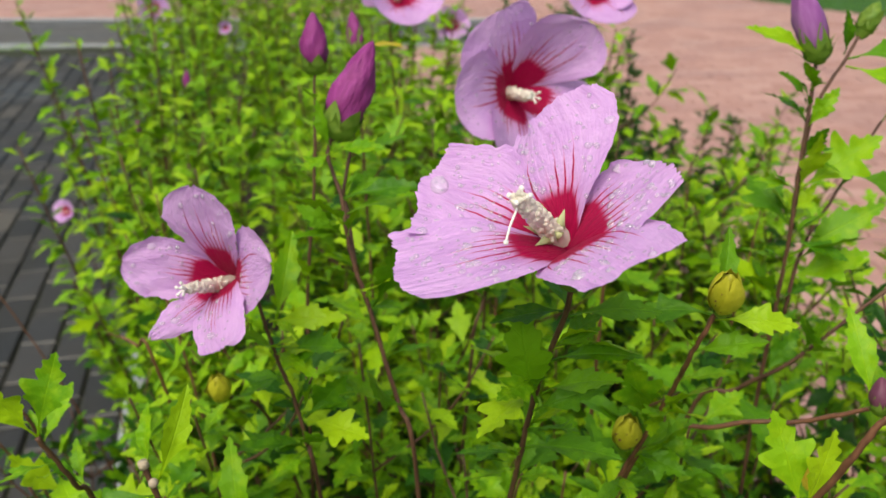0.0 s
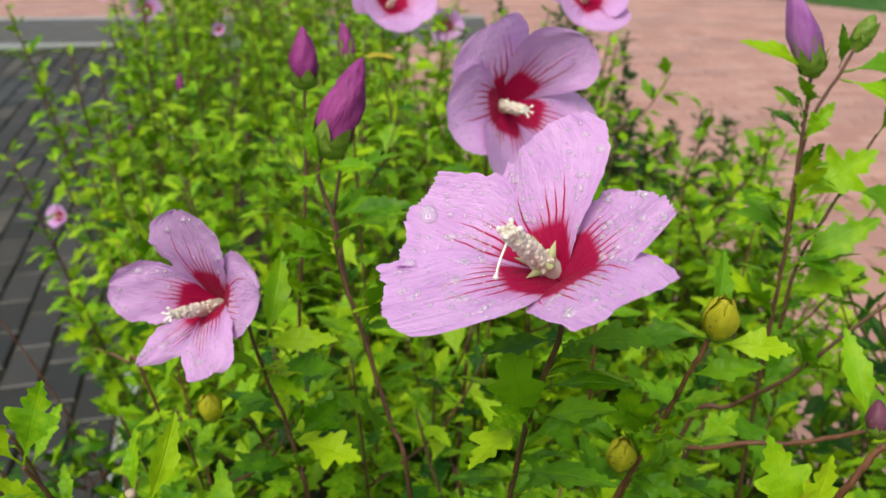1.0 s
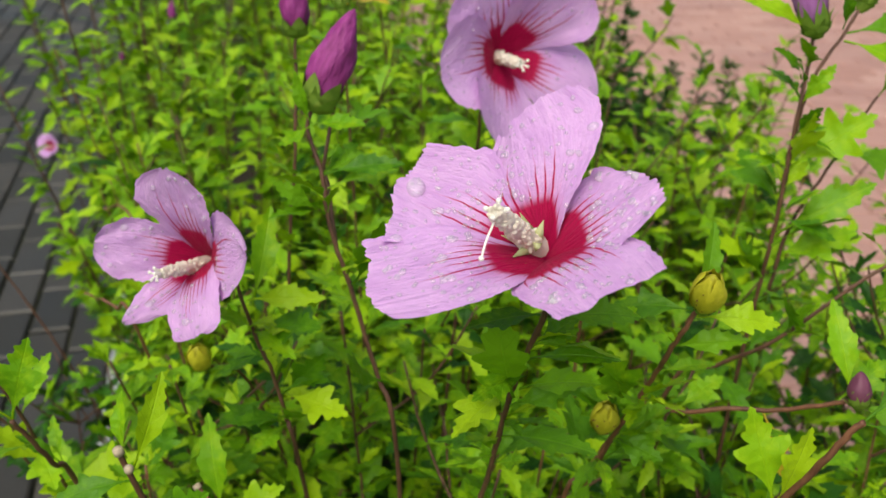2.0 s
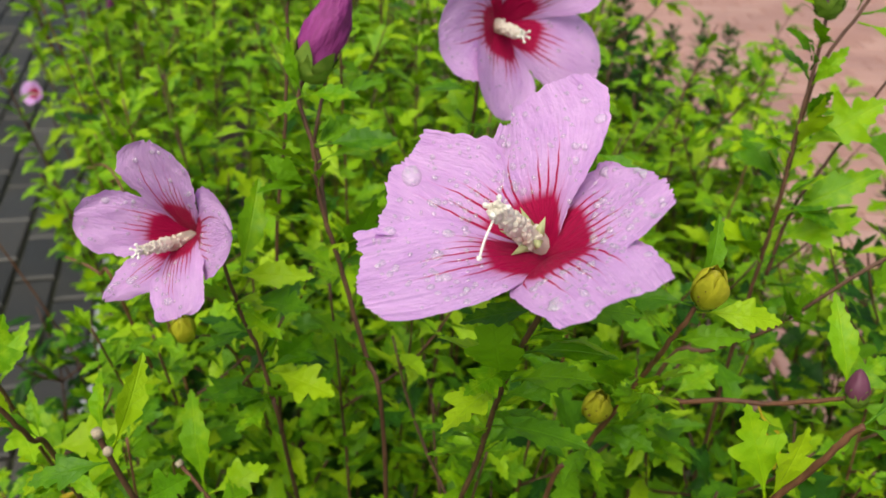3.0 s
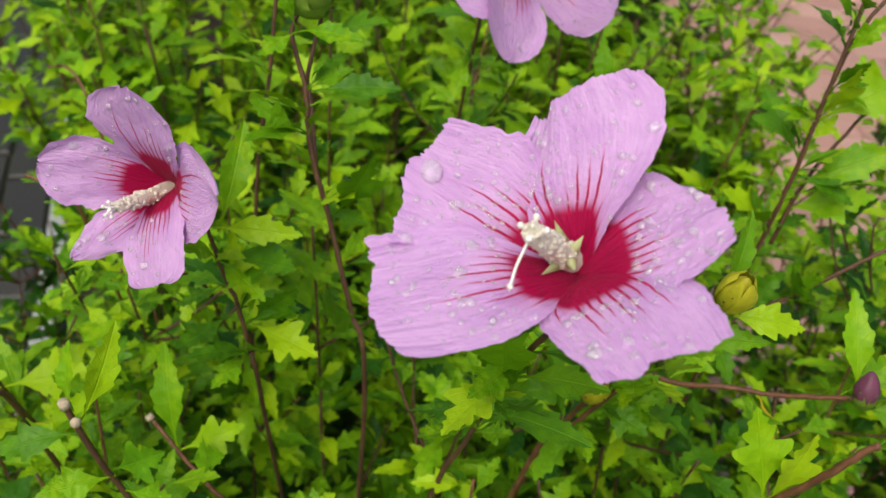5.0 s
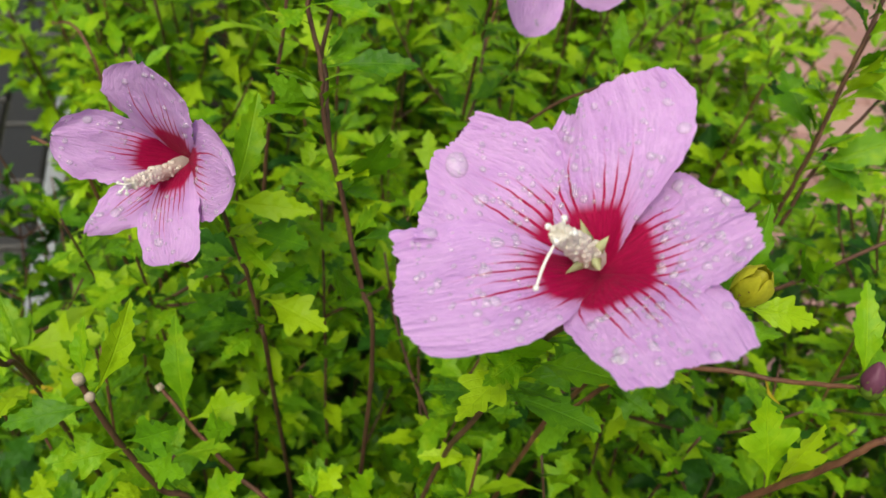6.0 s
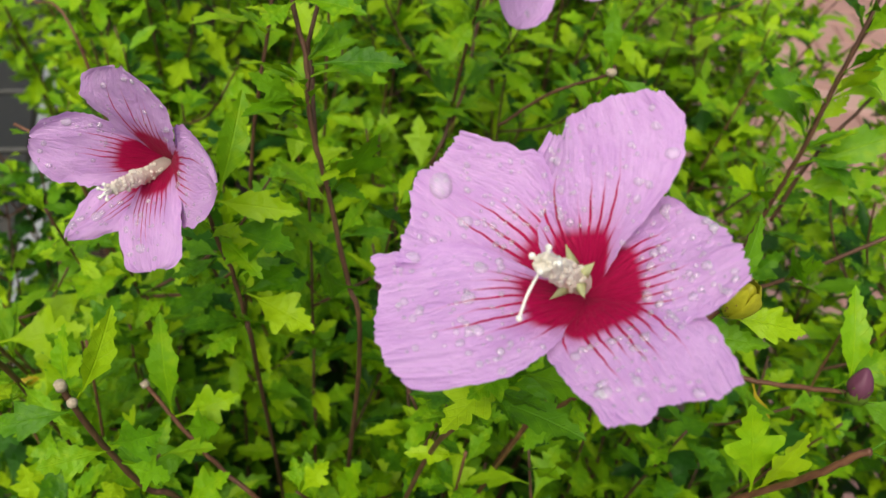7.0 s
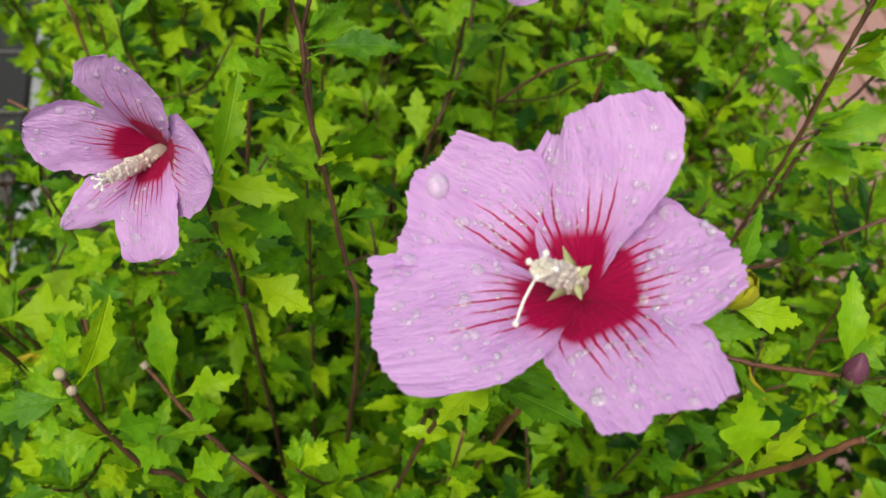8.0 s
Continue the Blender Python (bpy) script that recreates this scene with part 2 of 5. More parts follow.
class Soup:
    """Gathers vertices and faces of one mesh."""

    def __init__(self):
        self.v, self.f, self.s = [], [], []

    def add(self, verts, faces, slot=0):
        k = len(self.v)
        self.v += [tuple(p) for p in verts]
        self.f += [tuple(i + k for i in f) for f in faces]
        self.s += [slot] * len(faces)

    def tube(self, pts, radii, sides=7, slot=0, cap=True):
        pts = [Vector(p) for p in pts]
        verts, faces = [], []
        side = None
        for i, p in enumerate(pts):
            d = (pts[min(i + 1, len(pts) - 1)] - pts[max(i - 1, 0)]).normalized()
            ref = side if side is not None else (Vector((1, 0, 0)) if abs(d.x) < 0.8 else Vector((0, 1, 0)))
            side = (ref - d * ref.dot(d)).normalized()
            up = d.cross(side)
            for k in range(sides):
                a = 2 * math.pi * k / sides
                verts.append(p + radii[i] * (math.cos(a) * side + math.sin(a) * up))
        for i in range(len(pts) - 1):
            for k in range(sides):
                a, b2 = i * sides + k, i * sides + (k + 1) % sides
                faces.append((a, b2, b2 + sides, a + sides))
        if cap:
            faces.append(tuple(range(sides))[::-1])
            faces.append(tuple((len(pts) - 1) * sides + k for k in range(sides)))
        self.add(verts, faces, slot)

    def ball(self, c, r, rings=5, seg=8, stretch=(1, 1, 1), slot=0):
        c = Vector(c)
        verts = [c + Vector((0, 0, -r * stretch[2]))]
        for i in range(1, rings):
            a = math.pi * i / rings - math.pi / 2
            for k in range(seg):
                b2 = 2 * math.pi * k / seg
                verts.append(c + Vector((r * stretch[0] * math.cos(a) * math.cos(b2), r * stretch[1] * math.cos(a) * math.sin(b2), r * stretch[2] * math.sin(a))))
        verts.append(c + Vector((0, 0, r * stretch[2])))
        faces = [(0, 1 + (k + 1) % seg, 1 + k) for k in range(seg)]
        for i in range(rings - 2):
            for k in range(seg):
                a, b2 = 1 + i * seg + k, 1 + i * seg + (k + 1) % seg
                faces.append((a, b2, b2 + seg, a + seg))
        e = len(verts) - 1
        faces += [(e, 1 + (rings - 2) * seg + k, 1 + (rings - 2) * seg + (k + 1) % seg) for k in range(seg)]
        self.add(verts, faces, slot)

    def mesh(self, name, mats):
        return mesh_of(name, self.v, self.f, mats, slots=self.s)


def frame_towards(d, hint=(0, 0, 1)):
    """A turn whose z points along d."""
    d = Vector(d).normalized()
    h = Vector(hint)
    x = h.cross(d)
    if x.length < 1e-4:
        x = Vector((1, 0, 0)).cross(d)
    x.normalize()
    return Matrix((x, d.cross(x), d)).transposed().to_4x4()


# along the hedge and across it
ALONG, ACROSS = Vector((-0.2385, 0.971, 0)), Vector((0.971, 0.2385, 0))


def bed(across, along, z=0.0):
    return across * ACROSS + along * ALONG + Vector((0, 0, z))


# ---------------------------------------------------------------- ground
def sheet(name, x0, x1, y0, y1, z, mat, label, m=Matrix.Identity(4), thick=0.0):
    v = [m @ Vector(p) for p in ((x0, y0, z), (x1, y0, z), (x1, y1, z), (x0, y1, z))]
    f = [(0, 1, 2, 3)]
    if thick:
        v += [p - Vector((0, 0, thick)) for p in v]
        f += [(0, 4, 5, 1), (1, 5, 6, 2), (2, 6, 7, 3), (3, 7, 4, 0)]
    ob = new(name, mesh_of(name, v, f, mat, shade=False))
    return tagged(ob, label, name.split("_")[0], kind="structure")


BED = Matrix((ACROSS, ALONG, Vector((0, 0, 1)))).transposed().to_4x4()
sheet("ground", -400, 400, -400, 400, -0.03, turf, "flat ground reaching the horizon around the paved yard")
road = sheet("road", -2.97, -0.33, -1.45, 6.9, -0.012, moss_joint, "road of dark wet concrete pavers with mossy joints", BED)
plaza = sheet("pavement", 0.78, 7.2, -2.3, 14.0, -0.012, sand_joint, "plaza of wet red bricks beside the hedge", BED)
plaza_far = sheet("pavement_far", -12.0, 3.55, 7.72, 16.0, -0.008, sand_joint, "red brick paving beyond the road's end")
gutter = sheet("gutter", -9.0, 0.4, 6.48, 7.62, 0.004, asphalt, "smooth grey asphalt strip at the road's end", thick=0.03)
planting = sheet("planting_bed", -0.26, 0.76, -1.2, 6.2, 0.01, soil, "dark damp soil under the hibiscus hedge", BED)
lawn = sheet("lawn", -1.5, 14.0, 0.0, 20.0, 0.0, turf, "green mown lawn beyond the brick plaza", pose(3.75, 8.35, 0, 0, 0, -56) , 0.03)


def box_mesh(name, sx, sy, sz, bevel, mat):
    bm = bmesh.new()
    bmesh.ops.create_cube(bm, size=1.0, matrix=Matrix.Diagonal((sx, sy, sz, 1)))
    top = [e for e in bm.edges if all(v.co.z > 0 for v in e.verts)]
    bmesh.ops.bevel(bm, geom=top, offset=bevel, segments=1, affect="EDGES")
    me = bpy.data.meshes.new(name)
    bm.to_mesh(me)
    bm.free()
    me.materials.append(mat)
    return me


def kerb(name, m, length, width, height, count, label):
    """A row of concrete edging stones with narrow joints."""
    k = thing(name, m.translation, label, "kerb", kind="structure")
    each = length / count
    me = box_mesh("kerb_stone", width, each - 0.006, height + 0.06, 0.006, concrete)
    for i in range(count):
        ob = part("kerb_stone", me, k)
        ob.matrix_basis = Matrix.Translation(-m.translation) @ m @ pose(0, (i + 0.5) * each, (height - 0.06) / 2 + random.uniform(-0.002, 0.002), 0, 0, random.uniform(-0.15, 0.15))
    return k


kerb("kerb_side", BED @ pose(-0.292, -1.2, 0), 7.4, 0.042, 0.07, 8, "pale grey concrete edging along the hedge bed")
kerb("kerb_end", pose(0.4, 7.67, 0, 0, 0, 90), 9.4, 0.06, 0.015, 10, "pale concrete edging where red bricks begin")
kerb("kerb_line", pose(0.4, 6.46, 0, 0, 0, 90), 9.4, 0.022, 0.006, 10, "thin pale concrete line across the dark road")


def paving(owner, name, cells, size, gap, mat, mass_mat, near):
    """Bricks on a list of cells (place, angle); the nearest are parts, the rest one part."""
    cells = sorted(cells, key=lambda c: (c[0] - near).length)
    sx, sy = size[0] - gap, size[1] - gap
    me = box_mesh(name, sx, sy, 0.05, 0.005, mat)
    for p, a in cells[:290]:
        ob = part(name, me, owner)
        ob.matrix_basis = Matrix.Translation((p.x, p.y, -0.025 + random.gauss(0, 0.0012))) @ pose(0, 0, 0, random.gauss(0, 0.35), random.gauss(0, 0.35), a + random.gauss(0, 0.3))
    soup = Soup()
    src = [v.co.copy() for v in me.vertices]
    fs = [tuple(p.vertices) for p in me.polygons]
    for p, a in cells[290:]:
        m = Matrix.Translation((p.x, p.y, -0.025 + random.gauss(0, 0.0012))) @ pose(0, 0, 0, random.gauss(0, 0.35), random.gauss(0, 0.35), a)
        soup.add([m @ v for v in src], fs)
    if soup.f:
        ob = part(name + "_rows", mesh_of(name + "_rows", soup.v, soup.f, mass_mat, shade=False), owner, "joined rows of the same paving further off")
        tagged(ob, kind="stuff")


yaw_bed = math.degrees(math.atan2(ACROSS.y, ACROSS.x))

# ---------------------------------------------------------------- leaves
def leaf_shape(seed, lobes=1.0, broad=1.0):
    """Outline of half a leaf as (along, across), from base to tip: wedge base, forward side lobe, rounded teeth."""
    r = random.Random(seed)
    half = [(0.0, 0.012), (0.10, 0.032), (0.20, 0.082), (0.29, 0.145), (0.345, 0.182)]
    # teeth: place of the tip along, reach across, size
    reach = 0.215 + 0.085 * lobes
    teeth = [(0.410, 0.200 + 0.03 * lobes, 0.034), (0.555 + 0.02 * lobes, reach, 0.042), (0.735, 0.180, 0.044), (0.865, 0.118, 0.036), (0.945, 0.058, 0.020)]
    sinus = [0.185 + 0.02 * lobes, 0.200 - 0.06 * lobes, 0.122, 0.066, 0.034]
    for (y, x, g), low in zip(teeth, sinus):
        y += r.uniform(-0.012, 0.012)
        x += r.uniform(-0.014, 0.014)
        half += [(y - g, x - 0.55 * g), (y + 0.1 * g, x), (y + 0.85 * g, x - 0.30 * g), (y + 1.05 * g, max(low, 0.02) + r.uniform(-0.005, 0.005))]
    half += [(0.985, 0.020), (1.0, 0.004)]
    return [(y, x * (broad if x > 0.03 else 1)) for y, x in half]


def leaf_arrays(seed, lobes, broad, curl, fold, stalk=0.17, keep=None):
    """Vertices, faces and uvs of one leaf of length 1 from stalk's end, along +y, face up."""
    half = leaf_shape(seed, lobes, broad)
    other = leaf_shape(seed + 50, lobes, broad)
    fine = keep is None
    if keep:
        half, other = [half[q] for q in keep], [other[q] for q in keep]
    r = random.Random(seed)
    tw = r.uniform(-0.25, 0.25)
    verts, uv, faces = [], [], []

    def put(x, y):
        u = x * (1 + 0.0)
        z = fold * abs(x) - curl * y * y + tw * x * y + 0.16 * math.sin(11 * y + seed) * abs(x)
        verts.append((u, stalk + y, z))
        uv.append((0.5 + x, y))
        return len(verts) - 1

    rows = []
    for (ya, xa), (yb, xb) in zip(half, other):
        ym = 0.5 * (ya + yb)
        if fine:
            rows.append([put(-xa, ya), put(-xa * 0.5, 0.5 * (ya + ym)), put(0, ym), put(xb * 0.5, 0.5 * (yb + ym)), put(xb, yb)])
        else:
            rows.append([put(-xa, ya), put(0, ym), put(xb, yb)])
    for a, b2 in zip(rows, rows[1:]):
        for k in range(len(a) - 1):
            faces.append((a[k], a[k + 1], b2[k + 1], b2[k]))
    if keep and len(keep) < 9:
        return np.array(verts), faces, np.array(uv)
    # stalk
    k = len(verts)
    w = 0.018
    for y, z in ((0.0, -0.02), (stalk, 0.0)):
        for dx, dz in ((-w, 0), (w, 0), (0, -1.6 * w)):
            verts.append((dx, y, z + dz))
            uv.append((0.5, 0.0))
    faces += [(k, k + 1, k + 4, k + 3), (k + 1, k + 2, k + 5, k + 4), (k + 2, k, k + 3, k + 5)]
    return np.array(verts), faces, np.array(uv)


LEAVES = []
MIDDLE, FAR = (0, 2, 4, 6, 8, 9, 10, 12, 14, 15, 16, 18, 20, 26), (0, 4, 10, 12, 14, 18, 26)
for i, (lo, br, cu, fo) in enumerate(((1.3, 0.95, 0.12, 0.20), (0.9, 0.9, 0.28, 0.12), (1.6, 1.0, 0.05, 0.26), (0.5, 0.8, 0.22, 0.22),
                                     (0.2, 0.72, 0.28, 0.28), (1.4, 0.95, -0.08, 0.18), (1.0, 0.88, 0.42, 0.2), (1.7, 0.95, 0.18, 0.1))):
    fine, coarse, far = (leaf_arrays(11 * i + 3, lo, br, cu, fo, keep=kept) for kept in (None, MIDDLE, FAR))
    meshes = {}
    for key, mt in (("mature", leaf_mature), ("young", leaf_young), ("yellow", leaf_yellow)):
        meshes[key] = mesh_of("leaf_" + key, fine[0], fine[1], mt, fine[2])
    LEAVES.append((fine, coarse, meshes, far))


def leaf_pose(base, forward, up, size, rnd):
    f = Vector(forward).normalized()
    u = Vector(up)
    x = f.cross(u)
    if x.length < 1e-3:
        x = Vector((1, 0, 0))
    x.normalize()
    u = x.cross(f)
    m = Matrix((x, f, u)).transposed().to_4x4()
    return Matrix.Translation(base) @ m @ pose(0, 0, 0, 0, rnd.uniform(-20, 20), 0) @ Matrix.Diagonal((size, size, size, 1))


class Foliage:
    """Gathers many leaves into one mesh."""

    def __init__(self, far=False):
        self.v, self.f, self.uv, self.s, self.n = [], [], [], [], 0
        self.kind = 3 if far else 1

    def add(self, i, m, slot=0):
        v, f, uv = LEAVES[i][self.kind]
        a = np.array(m)
        self.v.append(v @ a[:3, :3].T + a[:3, 3])
        self.uv.append(uv)
        self.f += [tuple(k + self.n for k in q) for q in f]
        self.s += [slot] * len(f)
        self.n += len(v)

    def mesh(self, name, mats):
        me = bpy.data.meshes.new(name)
        me.from_pydata(np.concatenate(self.v).tolist(), [], self.f)
        for mt in mats:
            me.materials.append(mt)
        idx = np.empty(len(me.loops), dtype=np.int32)
        me.loops.foreach_get("vertex_index", idx)
        me.uv_layers.new(name="uv").data.foreach_set("uv", np.concatenate(self.uv).astype(np.float32)[idx].ravel())
        me.polygons.foreach_set("material_index", np.array(self.s, dtype=np.int32))
        me.polygons.foreach_set("use_smooth", [True] * len(self.f))
        me.update()
        return me


def bent(pts, n, rnd, wob):
    """A smooth line through pts with n steps."""
    pts = [Vector(p) for p in pts]
    out = []
    for k in range(n + 1):
        t = k / n * (len(pts) - 1)
        i = min(int(t), len(pts) - 2)
        u = t - i
        p0, p1, p2, p3 = pts[max(i - 1, 0)], pts[i], pts[i + 1], pts[min(i + 2, len(pts) - 1)]
        q = 0.5 * (2 * p1 + (p2 - p0) * u + (2 * p0 - 5 * p1 + 4 * p2 - p3) * u * u + (3 * p1 - p0 - 3 * p2 + p3) * u ** 3)
        out.append(q + Vector((rnd.gauss(0, wob), rnd.gauss(0, wob), 0)) * (1 if 0 < k < n else 0))
    return out


def cane(owner, pts, r0, r1, mat, rnd, n=24, name="cane", knots=True):
    line = bent(pts, n, rnd, 0.0002)
    r0, r1 = 0.7 * r0, 0.7 * r1
    base = owner.location
    soup = Soup()
    radii = [(r0 + (r1 - r0) * k / n) * (1 + (0.08 if knots and k % 5 == 0 else 0) + rnd.uniform(-.03, .03)) for k in range(n + 1)]
    soup.tube([p - base for p in line], radii, 7)
    if knots:
        for k in range(3, n, 7):
            soup.ball(line[k] - base + Vector((rnd.uniform(-1, 1), rnd.uniform(-1, 1), 0.3)) * radii[k] * 0.7, radii[k] * 0.6, 4, 6)
    part(name, soup.mesh(name, [mat]), owner)
    return line


def leafy(owner, line, start, spacing, size, rnd, young=0.4, tuft=0.3, out=0.9, mass=None, hold=None):
    """Leaves along a line, alternate, some in tufts. With mass they go into a joined mesh, else each is a part."""
    base = owner.location
    total = sum((b2 - a).length for a, b2 in zip(line, line[1:]))
    run, nxt, turn = 0.0, start * total, rnd.uniform(0, 6.3)
    for a, b2 in zip(line, line[1:]):
        seg = (b2 - a).length
        while run + seg > nxt:
            p = a.lerp(b2, (nxt - run) / max(seg, 1e-6))
            axis = (b2 - a).normalized()
            turn += 2.4 + rnd.uniform(-0.4, 0.4)
            high = nxt / total
            bunch = rnd.choice((2, 3, 4)) if rnd.random() < tuft else 1
            for q in range(bunch):
                ang = turn + (rnd.uniform(-1.1, 1.1) if q else 0)
                side = Vector((math.cos(ang), math.sin(ang), 0))
                side = (side - axis * side.dot(axis)).normalized()
                el = rnd.uniform(-0.1, 0.7) if q == 0 else rnd.uniform(0.2, 1.0)
                fwd = side * math.cos(el) * out + axis * math.sin(el) + Vector((0, 0, 0.05))
                s = size * rnd.uniform(0.65, 1.2) * (0.75 if q else 1) * (0.8 if high > 0.93 else 1)
                m = leaf_pose(p, fwd, Vector((rnd.gauss(0, .25), rnd.gauss(0, .25), 1)) + axis * 0.3, s, rnd)
                yng = rnd.random() < young * (0.35 + high)
                i = rnd.randrange(len(LEAVES))
                if hold is not None and not hold(m.translation + m.to_3x3() @ Vector((0, 0.7, 0))):
                    continue
                if mass is not None:
                    # slot 2: two thirds of the older leaves get the shade-darkened green
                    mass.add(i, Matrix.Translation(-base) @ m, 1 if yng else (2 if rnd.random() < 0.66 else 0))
                else:
                    part("leaf", LEAVES[i][2]["young" if yng else "mature"], owner, m=Matrix.Translation(-base) @ m)
            nxt += spacing * rnd.uniform(0.6, 1.4)
        run += seg


# ---------------------------------------------------------------- flowers and buds
FAN_S, FAN_V = np.array((0, 0.3, 0.6, 0.85, 1.0)), np.array((-1, -0.5, 0, 0.5, 1.0))


def eased(x, knots, y):
    """A smooth line through values y at knots."""
    y = np.asarray(y, dtype=float)
    i = np.clip(np.searchsorted(knots, x, side="right") - 1, 0, len(knots) - 2)
    h = np.diff(knots)
    d = np.diff(y) / h
    m = np.concatenate([[d[0]], (d[1:] + d[:-1]) / 2, [d[-1]]])
    u = (x - knots[i]) / h[i]
    return (2 * u ** 3 - 3 * u ** 2 + 1) * y[i] + (u ** 3 - 2 * u ** 2 + u) * h[i] * m[i] + (3 * u ** 2 - 2 * u ** 3) * y[i + 1] + (u ** 3 - u ** 2) * h[i] * m[i + 1]


def fan_points(p, S, V, ruffle, seed):
    """A fan-shaped petal: angle, length, slope at base and tip, cup, twist, four widths on either side, five reaches along the end."""
    phi, L, e0, e1, cup, tw = p[:6]
    st = np.linspace(0, 1, 41)
    e = e0 + (e1 - e0) * np.minimum(1, st * 1.25)
    r = np.concatenate([[0], np.cumsum(np.cos(e[:-1]))]) / 40 * L
    z = np.concatenate([[0], np.cumsum(np.sin(e[:-1]))]) / 40 * L
    n3 = np.vectorize(lambda a, b2, c: noise.noise(Vector((a, b2, c))))
    # frilled end and side margins
    end = n3(V * 3.0, seed, 4.0) + 0.7 * n3(V * 8, seed, 8.0) + 0.6 * n3(V * 21, seed, 2.0) + 0.35 * n3(V * 48, seed, 6.0)
    rim = n3(S * 7, np.sign(V) * 3, seed * 2.1) + 0.6 * n3(S * 22, np.sign(V) * 3, seed)
    q = S * (1 + (eased(V, FAN_V, p[14:19]) - 1) * S ** 2) + 0.024 * ruffle * end * S ** 6
    over = np.maximum(0, q - 1) * L
    rr, zz, ee = np.interp(q, st, r) + over * math.cos(e1), np.interp(q, st, z) + over * math.sin(e1), np.interp(q, st, e)
    wide = np.where(V < 0, eased(S, FAN_S, [0.12 * p[6], *p[6:10]]), eased(S, FAN_S, [0.12 * p[10], *p[10:14]]))
    lat = V * wide * (1 + 0.045 * ruffle * rim * np.abs(V) ** 4)
    k = lat / 0.02
    folds = n3(S * 3 + seed, V * 2.2, seed * 1.7)
    creases = n3(S * 2.0 + seed, V * 9, seed)
    hh = (cup * k * k + tw * k) * 0.02 * np.minimum(1, S * 1.6) + ruffle * S * (0.0009 * folds + 0.00035 * creases + 0.0006 * end * S ** 5 + 0.0004 * rim * np.abs(V) ** 4)
    x, zc = rr - hh * np.sin(ee), zz + hh * np.cos(ee)
    return np.stack([x * np.cos(phi) - lat * np.sin(phi), x * np.sin(phi) + lat * np.cos(phi), zc], -1)


def petal_points(p, S, V, ruffle, seed):
    """A petal's surface: angle, length, slope at base and tip, half width, widest place, cup, twist, skew, bluntness."""
    if len(p) > 10:
        return fan_points(p, S, V, ruffle, seed)
    phi, L, e0, e1, W, a, cup, tw, sk, blunt = p
    st = np.linspace(0, 1, 41)
    e = e0 + (e1 - e0) * np.minimum(1, st * 1.25)
    r = np.concatenate([[0], np.cumsum(np.cos(e[:-1]))]) / 40 * L
    z = np.concatenate([[0], np.cumsum(np.sin(e[:-1]))]) / 40 * L
    w = np.sin(np.pi * np.clip(S, 0, 1) ** a) ** blunt * W + 0.1 * W * (1 - S)
    rr, zz, ee = np.interp(S, st, r), np.interp(S, st, z), np.interp(S, st, e)
    nz = np.array([noise.noise(Vector((s * 5 + seed, v * 2.5, seed * 1.7))) for s, v in zip(S.ravel(), V.ravel())]).reshape(S.shape)
    side = np.where(V > 0, 3.0, -3.0)
    rim = np.array([noise.noise(Vector((q * 9, d, seed * 2.1))) + 0.55 * noise.noise(Vector((q * 27, d, seed))) + 0.3 * noise.noise(Vector((q * 70, d, seed))) for q, d in zip(S.ravel(), side.ravel())]).reshape(S.shape)
    rim = rim * np.abs(V) ** 5
    lat = V * w * (1 + 0.085 * ruffle * rim)
    end = np.array([noise.noise(Vector((v * 3.2, seed, 4.0))) + 0.5 * noise.noise(Vector((v * 9, seed, 8.0))) for v in V.ravel()]).reshape(S.shape)
    rr = rr * (1 + 0.02 * ruffle * rim * np.clip(S * 2 - 1, 0, 1) ** 2 + 0.03 * ruffle * end * S ** 10)
    k = lat / W
    hh = (cup * k * k + tw * k) * W * np.minimum(1, S * 1.6) + 0.0026 * ruffle * nz * S * (0.35 + np.abs(V)) * (1 - 0.6 * S ** 4) + 0.0004 * ruffle * rim * S * (1 - S ** 8)
    x, zc, y = rr - hh * np.sin(ee), zz + hh * np.cos(ee), lat + sk * L * S * S
    return np.stack([x * np.cos(phi) - y * np.sin(phi), x * np.sin(phi) + y * np.cos(phi), zc], -1)


def petal_mesh(p, lift, ruffle, seed, nS=44, nV=30):
    s = 0.997 * (1 - (1 - np.linspace(0, 1, nS)) ** 1.7)
    v = np.sin(np.linspace(-1, 1, nV) * math.pi / 2)
    S, V = np.meshgrid(s, v, indexing="ij")
    q = petal_points(p, S, V, ruffle, seed)
    q[..., 2] += lift * np.minimum(1, S * 3)
    verts = q.reshape(-1, 3)
    uv = np.stack([(V + 1) / 2, S], -1).reshape(-1, 2)
    faces = [(i * nV + j, (i + 1) * nV + j, (i + 1) * nV + j + 1, i * nV + j + 1) for i in range(nS - 1) for j in range(nV - 1)]
    # a back sheet gives the petal its thickness
    n = len(verts)
    du, dv = np.gradient(q, axis=0), np.gradient(q, axis=1)
    nr = np.cross(du, dv)
    nr /= np.linalg.norm(nr, axis=-1, keepdims=True) + 1e-12
    back = (q - np.sign(nr[..., 2:3].mean()) * nr * 0.00035 * ((1 - np.abs(V) ** 6) * (1 - S ** 14))[..., None]).reshape(-1, 3)
    allv = np.concatenate([verts, back])
    faces += [tuple(k + n for k in f[::-1]) for f in list(faces)]
    rim = [i * nV for i in range(nS)] + [(nS - 1) * nV + j for j in range(1, nV)] + [i * nV + nV - 1 for i in range(nS - 2, -1, -1)]
    faces += [(a, b2, b2 + n, a + n) for a, b2 in zip(rim, rim[1:])]
    return mesh_of("petal", allv, faces, petal_pink, np.concatenate([uv, uv])), q


